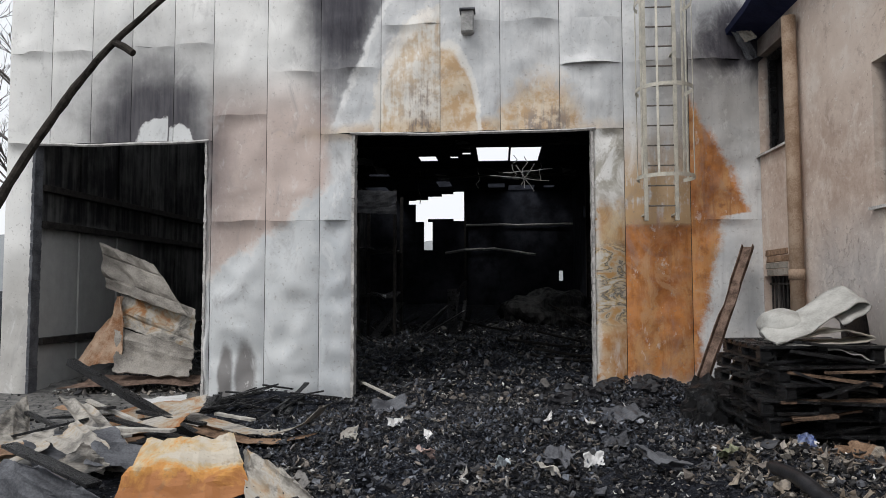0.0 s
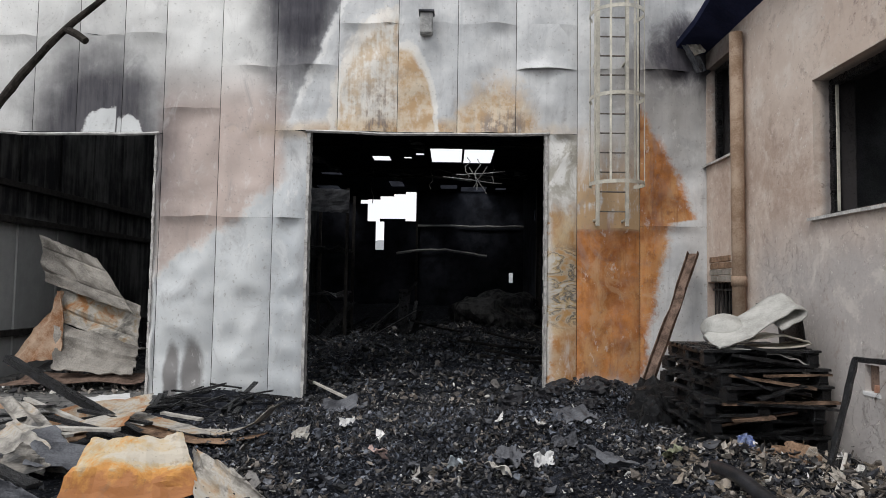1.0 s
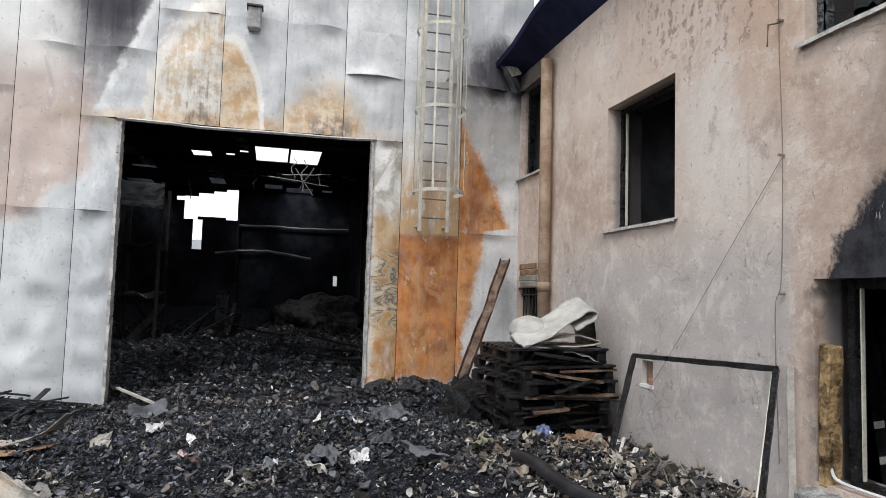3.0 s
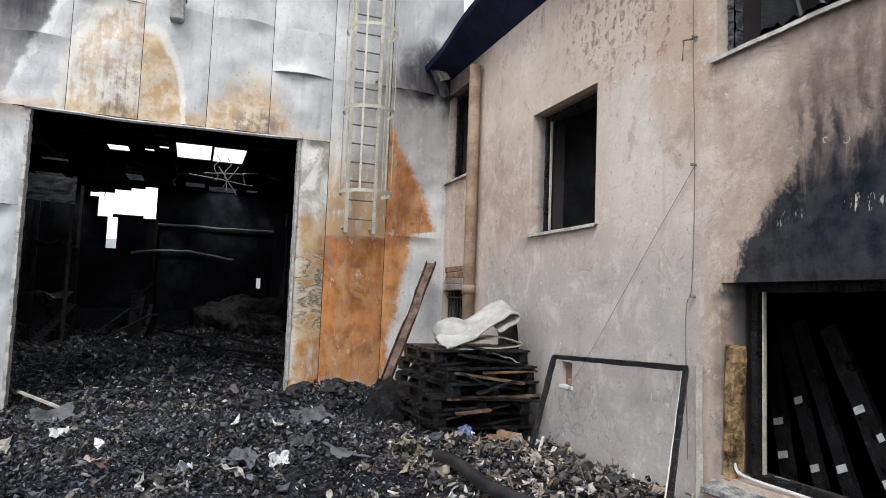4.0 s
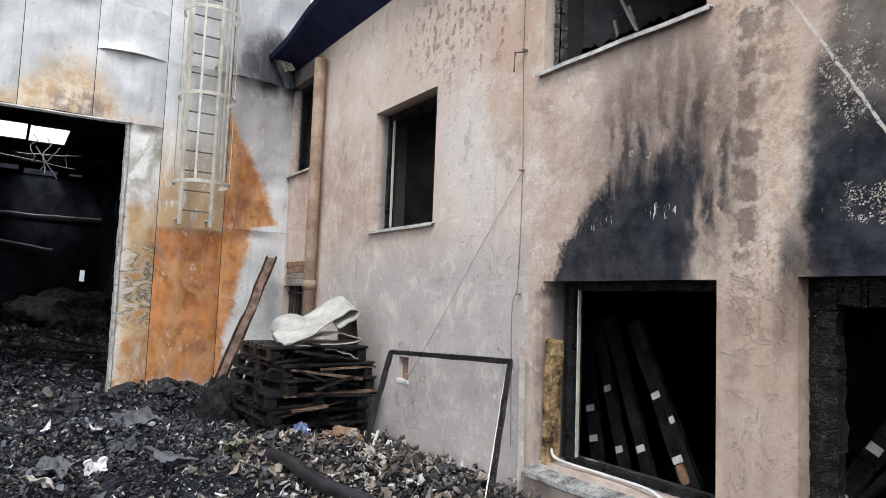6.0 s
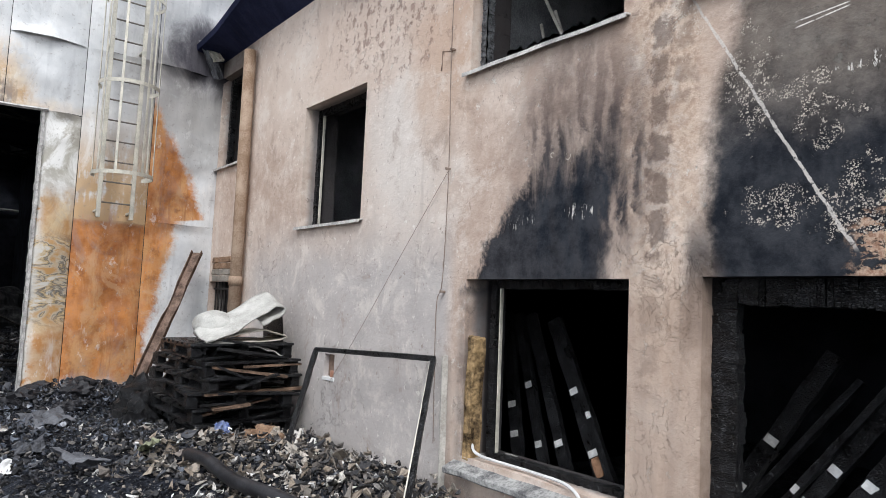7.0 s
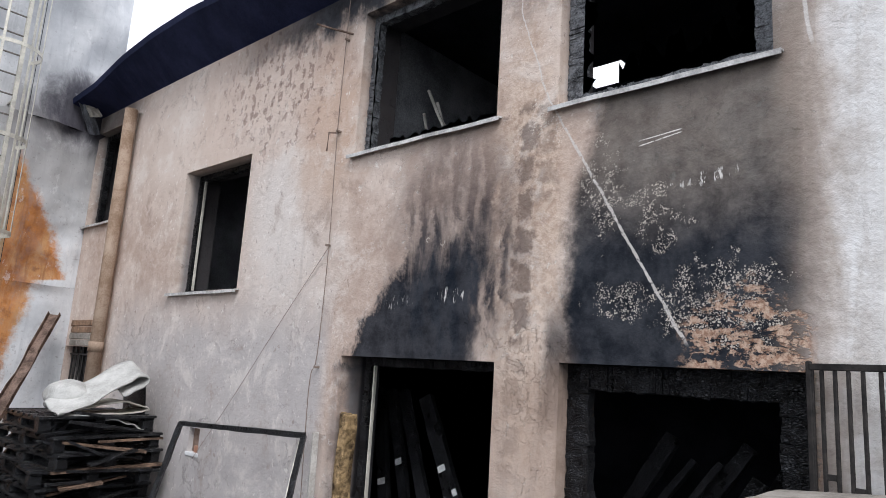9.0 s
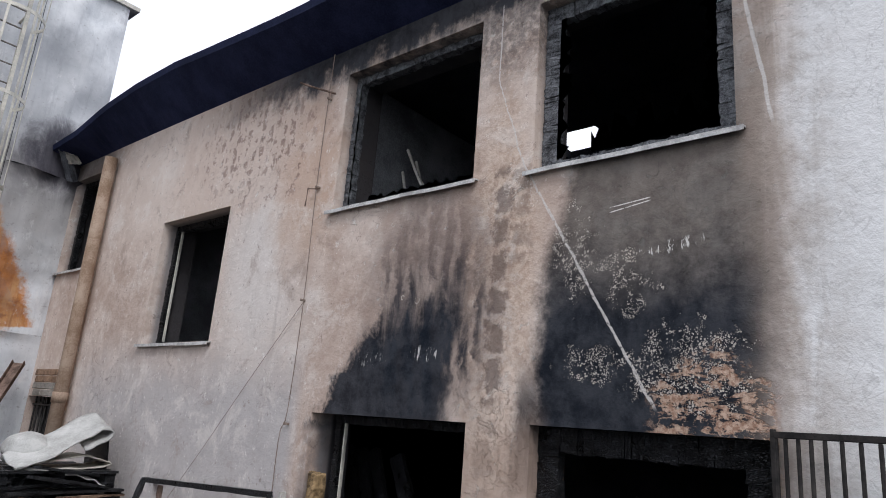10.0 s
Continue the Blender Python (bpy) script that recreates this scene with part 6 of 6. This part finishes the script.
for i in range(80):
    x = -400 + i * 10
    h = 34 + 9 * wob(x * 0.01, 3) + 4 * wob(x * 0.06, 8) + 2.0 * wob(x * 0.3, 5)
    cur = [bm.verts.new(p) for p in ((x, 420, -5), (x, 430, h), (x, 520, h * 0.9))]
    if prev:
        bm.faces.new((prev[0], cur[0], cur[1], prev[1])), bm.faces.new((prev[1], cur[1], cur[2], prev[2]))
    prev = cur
tagged(link("backdrop_woods", bm, HAZE), "wooded hill far beyond the hall, distance haze in its colour", "hill", kind="structure")

# ---------- rubble ----------
DARK = rubble_mat("charred_fragments", [(0.0, (0.005, 0.005, 0.006)), (0.42, (0.015, 0.016, 0.02)), (0.64, (0.038, 0.041, 0.05)), (0.82, (0.09, 0.095, 0.11)), (0.94, (0.2, 0.19, 0.18))])
MIXED = rubble_mat("mixed_fragments", [(0.0, (0.035, 0.035, 0.038)), (0.32, (0.095, 0.085, 0.078)), (0.55, (0.18, 0.155, 0.135)), (0.72, (0.29, 0.255, 0.22)), (0.85, (0.5, 0.48, 0.45)), (0.94, (0.78, 0.77, 0.76))])


TANS = rubble_mat("tan_scraps", [(0.0, (0.10, 0.085, 0.07)), (0.3, (0.22, 0.18, 0.14)), (0.55, (0.33, 0.28, 0.225)), (0.8, (0.45, 0.41, 0.36)), (0.95, (0.7, 0.69, 0.66))])


def blocked(x, y):
    return x > -0.05 and y < 0.15 or (-1.3 < x < -0.08 and -3.4 < y < -1.98) or (y > -0.12 and y < 0.2 and not (BAY[0] < x < BAY[1] or GATE[0] < x < GATE[1])) or (x < -10.2 and y > 0)


def fragments(count, area, size, flat, curl, rr, lift=0.0, weight=None, skew=2.2):
    """Loose broken bits as vertex and face lists: humped, bent flakes with six sides, thin or lumpy."""
    gen = np.random.default_rng(rr.randrange(10 ** 6))
    spots = []
    while len(spots) < count:
        x, y = rr.uniform(area[0], area[1]), rr.uniform(area[2], area[3])
        if not blocked(x, y) and (not weight or rr.random() < weight(x, y)):
            spots.append((x, y, ground_z(x, y)))
    spots = np.array(spots)
    s = size[0] * (size[1] / size[0]) ** (gen.random(count) ** skew)
    k = 6
    ang = 2 * np.pi * (np.arange(k)[None] + gen.uniform(-0.38, 0.38, (count, k))) / k
    rad = s[:, None] * gen.uniform(0.45, 1.0, (count, k))
    asp = gen.uniform(0.3, 1.0, (count, 1))
    px, py = rad * np.cos(ang), rad * np.sin(ang) * asp
    bow = curl * gen.uniform(-0.3, 1.2, (count, 1)) / s[:, None]
    pz = bow * px * px + gen.uniform(-0.12, 0.12, (count, k)) * s[:, None]
    t = (s * gen.uniform(flat[0], flat[1], count))[:, None]
    top = np.stack([px, py, pz + t / 2], -1)
    bot = np.stack([px * 0.9, py * 0.9, pz - t / 2], -1)
    hump = np.stack([gen.uniform(-0.3, 0.3, (count, 1)) * s[:, None], gen.uniform(-0.2, 0.2, (count, 1)) * s[:, None], t * gen.uniform(0.3, 1.3, (count, 1))], -1)
    pts = np.concatenate([top, bot, hump], 1)
    a, b, c = gen.normal(0, 0.55, count), gen.normal(0, 0.55, count), gen.uniform(0, 2 * np.pi, count)
    ca, sa, cb, sb_, cc, sc = np.cos(a), np.sin(a), np.cos(b), np.sin(b), np.cos(c), np.sin(c)
    rot = np.stack([np.stack([cc * cb, cc * sb_ * sa - sc * ca, cc * sb_ * ca + sc * sa], -1),
                    np.stack([sc * cb, sc * sb_ * sa + cc * ca, sc * sb_ * ca - cc * sa], -1),
                    np.stack([-sb_, cb * sa, cb * ca], -1)], 1)
    pts = np.einsum("nij,nkj->nki", rot, pts)
    spots[:, 2] += s * 0.15 + lift * gen.random(count) ** 2
    pts += spots[:, None]
    one = [(i, (i + 1) % k, 2 * k) for i in range(k)] + [tuple(range(2 * k - 1, k - 1, -1))] + [(i, k + i, k + (i + 1) % k, (i + 1) % k) for i in range(k)]
    fs = [tuple(v + n * (2 * k + 1) for v in f) for n in range(count) for f in one]
    return pts.reshape(-1, 3).tolist(), fs


def scatter(name, label, mat, *args, **kw):
    vs, fs = fragments(*args, **kw)
    me = bpy.data.meshes.new(name)
    me.from_pydata(vs, [], fs)
    me.materials.append(mat)
    tagged(new(name, me), label, "rubble", kind="stuff")


rr = random.Random(11)
front = lambda x, y: min(1.0, max(0.05, (x + 6.6) / 1.5))
patchy = lambda x, y: front(x, y) * min(1.0, max(0.1, 0.5 + 1.3 * wob(x * 0.8, y * 0.8, 33)))
bright = lambda x, y: front(x, y) * (0.06 + min(1, max(0, 0.25 + 2.4 * wob(x * 1.1, y * 1.1, 21))) + (0.3 if x > -2.2 and y < -2.0 else 0)) * (0.4 if y > -0.8 else 1.0)
scatter("charred_rubble", "black charred fragments covering the yard", DARK, 40000, (-6.8, 0.0, -7.5, 0.6), (0.006, 0.05), (0.08, 0.6), 0.5, rr, lift=0.05, weight=patchy)
BLUEASH = rubble_mat("blue_grey_ash", [(0.0, (0.008, 0.009, 0.013)), (0.3, (0.03, 0.035, 0.048)), (0.55, (0.07, 0.082, 0.108)), (0.78, (0.13, 0.148, 0.185)), (0.94, (0.27, 0.285, 0.32))])
heaps = lambda x, y: min(1.0, mound(x, y, -2.7, -2.3, 1.3, 0.9, 1.0) + mound(x, y, -1.75, -1.1, 0.8, 0.6, 0.8) + mound(x, y, -4.3, -3.4, 1.6, 0.9, 0.55) + mound(x, y, -5.0, -1.9, 0.9, 0.7, 0.5))
scatter("ash_clumps", "blue-grey flaky ash and melted plastic in heaps", BLUEASH, 15000, (-6.3, -0.6, -5.5, -0.3), (0.007, 0.05), (0.04, 0.25), 1.6, rr, lift=0.11, weight=heaps, skew=1.7)
scatter("hall_ash", "blue-grey flaky ash on the hall floor near the gate", BLUEASH, 6000, (-6.5, -1.5, 0.2, 9.0), (0.012, 0.085), (0.04, 0.2), 1.2, rr, lift=0.08, skew=1.6)
scatter("charred_flakes", "larger charred boards and flakes in the ash", DARK, 700, (-6.4, 0.0, -7.0, 0.6), (0.035, 0.13), (0.05, 0.25), 0.4, rr, lift=0.06, weight=front)
scatter("pale_flakes", "pale curled paper and plastic scraps in the ash", MIXED, 620, (-6.0, 0.0, -7.0, -0.5), (0.03, 0.085), (0.03, 0.12), 1.4, rr, lift=0.07, weight=lambda x, y: bright(x, y))
scatter("hall_rubble", "black charred fragments on the hall floor", DARK, 14000, (-10.0, 0.0, 0.3, 15.0), (0.012, 0.13), (0.06, 0.4), 0.5, rr, lift=0.07)
scatter("scrap_litter", "grey, tan and white scraps among the ash", MIXED, 9000, (-6.6, 0.0, -7.0, 0.3), (0.006, 0.055), (0.05, 0.3), 0.9, rr, lift=0.06, weight=bright, skew=1.6)
scatter("threshold_scrap", "pale broken bits along the gate threshold", MIXED, 800, (-5.2, -2.3, -0.7, 2.2), (0.015, 0.08), (0.1, 0.4), 0.4, rr, lift=0.04)
scatter("hall_scrap", "dull scraps scattered over the hall floor", MIXED, 2200, (-7.5, -0.3, 0.3, 12.0), (0.02, 0.11), (0.05, 0.3), 0.6, rr, lift=0.06)
scatter("wall_foot_litter", "torn tan and grey scraps along the wall foot", MIXED, 3400, (-1.7, -0.03, -6.8, -3.4), (0.008, 0.07), (0.04, 0.2), 1.0, rr, lift=0.1)
scatter("wall_foot_leaves", "curled tan paper and bark-like scraps by the wall", TANS, 520, (-1.9, -0.03, -6.8, -3.4), (0.03, 0.1), (0.03, 0.12), 1.2, rr, lift=0.12, skew=1.3)
scatter("yard_litter", "small dark bits on the concrete yard", DARK, 1500, (-10.5, -6.4, -6.0, -0.15), (0.01, 0.06), (0.1, 0.5), 0.5, rr)
scatter("bay_rubble", "broken grey bits in the side bay", MIXED, 500, (-10.1, -7.9, -0.1, 1.6), (0.02, 0.09), (0.1, 0.5), 0.5, rr, lift=0.05)


def lump(x, y, s, k, mat, name, label, cat, group):
    bm = bmesh.new()
    bmesh.ops.create_icosphere(bm, subdivisions=3, radius=1.0)
    for v in bm.verts:
        q = 1 + 0.4 * wob(v.co.x * 1.7 + k, v.co.y * 1.7, v.co.z * 1.7) + 0.45 * wob(v.co.x * 4.5, v.co.y * 4.5 + k, v.co.z * 4.5)
        v.co = Vector((x + v.co.x * s[0] * q, y + v.co.y * s[1] * q, ground_z(x, y) + s[2] * 0.5 + v.co.z * s[2] * q))
    tagged(link(name, bm, mat), label, cat, group)


for k in range(40):
    x, y = -1.75 + rnd.gauss(0, 0.5), -0.95 + rnd.gauss(0, 0.35)
    if not blocked(x, y - 0.1) and not blocked(x, y + 0.15):
        q = rnd.uniform(0.05, 0.15)
        lump(x, y, (q * 1.2, q, q * 0.8), k * 1.9, HOSE, "melted_lump", "lump of melted black plastic by the facade", "lump", "melted lumps")
for k, (x, y, q) in enumerate(((-1.25, -1.75, 0.24), (-1.02, -1.62, 0.2), (-1.4, -2.0, 0.2), (-0.75, -1.6, 0.26), (-1.45, -2.35, 0.17), (-1.2, -1.45, 0.2))):
    lump(x, y, (q, q * 0.9, q * 1.2), 90 + k * 2.3, CHAR, "melted_lump", "lump of melted black plastic by the pallets", "lump", "melted lumps")
SCRAPS = [(-4.59, -2.6, 0.16, WHITE, "crumpled white plastic scrap"), (-4.1, -3.5, 0.2, PINK, "faded pink torn paper"), (-3.55, -3.75, 0.17, BOTTLE, "squashed pale blue plastic bottle"), (-2.75, -3.75, 0.16, WHITE, "crumpled white plastic scrap"),
          (-2.05, -1.75, 0.17, WHITE, "white torn paper"), (-1.75, -3.7, 0.22, MOSS, "dull green rag"), (-1.0, -3.62, 0.14, BLUE, "torn blue packaging"), (-3.1, -3.95, 0.2, PALESTICK, "pale torn paper"), (-3.9, -3.9, 0.18, GREYSHEET, "grey slate-like flake"),
          (-2.5, -3.35, 0.22, GREYSHEET, "grey slate-like flake"), (-1.3, -4.6, 0.18, CARD, "singed cardboard piece"), (-0.9, -5.4, 0.2, PALESTICK, "pale torn paper"), (-4.9, -3.3, 0.15, PALESTICK, "pale torn paper"), (-1.25, -1.9, 0.14, WHITE, "white torn paper"), (-5.3, -4.3, 0.15, WHITE, "white torn paper")]
for k, (x, y, s, mat, lab) in enumerate(SCRAPS):
    a, z = k * 2.1, ground_z(x, y) + 0.05
    d, e = Vector((math.cos(a) * s, math.sin(a) * s, 0.03)), Vector((-math.sin(a) * s * 0.6, math.cos(a) * s * 0.6, 0.07))
    c = Vector((x, y, z)) - d * 0.5
    tagged(link("torn_scrap", crumpled(c, c + d, c + d + e, c + e, 7, 0.05, 0.03, k * 3.3, 0.003, 0, 0.03), mat), lab + " lying in the ash", "scrap", "scraps in the ash")
for k, (x, y, a, l) in enumerate(((-2.4, -2.6, 0.4, 0.42), (-3.0, -3.9, 1.2, 0.3), (-2.1, -4.2, 2.0, 0.35), (-5.0, -1.6, 0.2, 0.4))):
    z = ground_z(x, y) + 0.08
    d, e = Vector((math.cos(a), math.sin(a), 0.1)) * l, Vector((-math.sin(a), math.cos(a), 0.3)) * l * 0.7
    c = Vector((x, y, z))
    tagged(link("black_sheet", crumpled(c, c + d, c + d + e, c + e, 8, 0.05, 0.02, k * 2.2), GREYSHEET), "curled black sheet in the rubble", "sheet metal", "black sheets in the rubble")
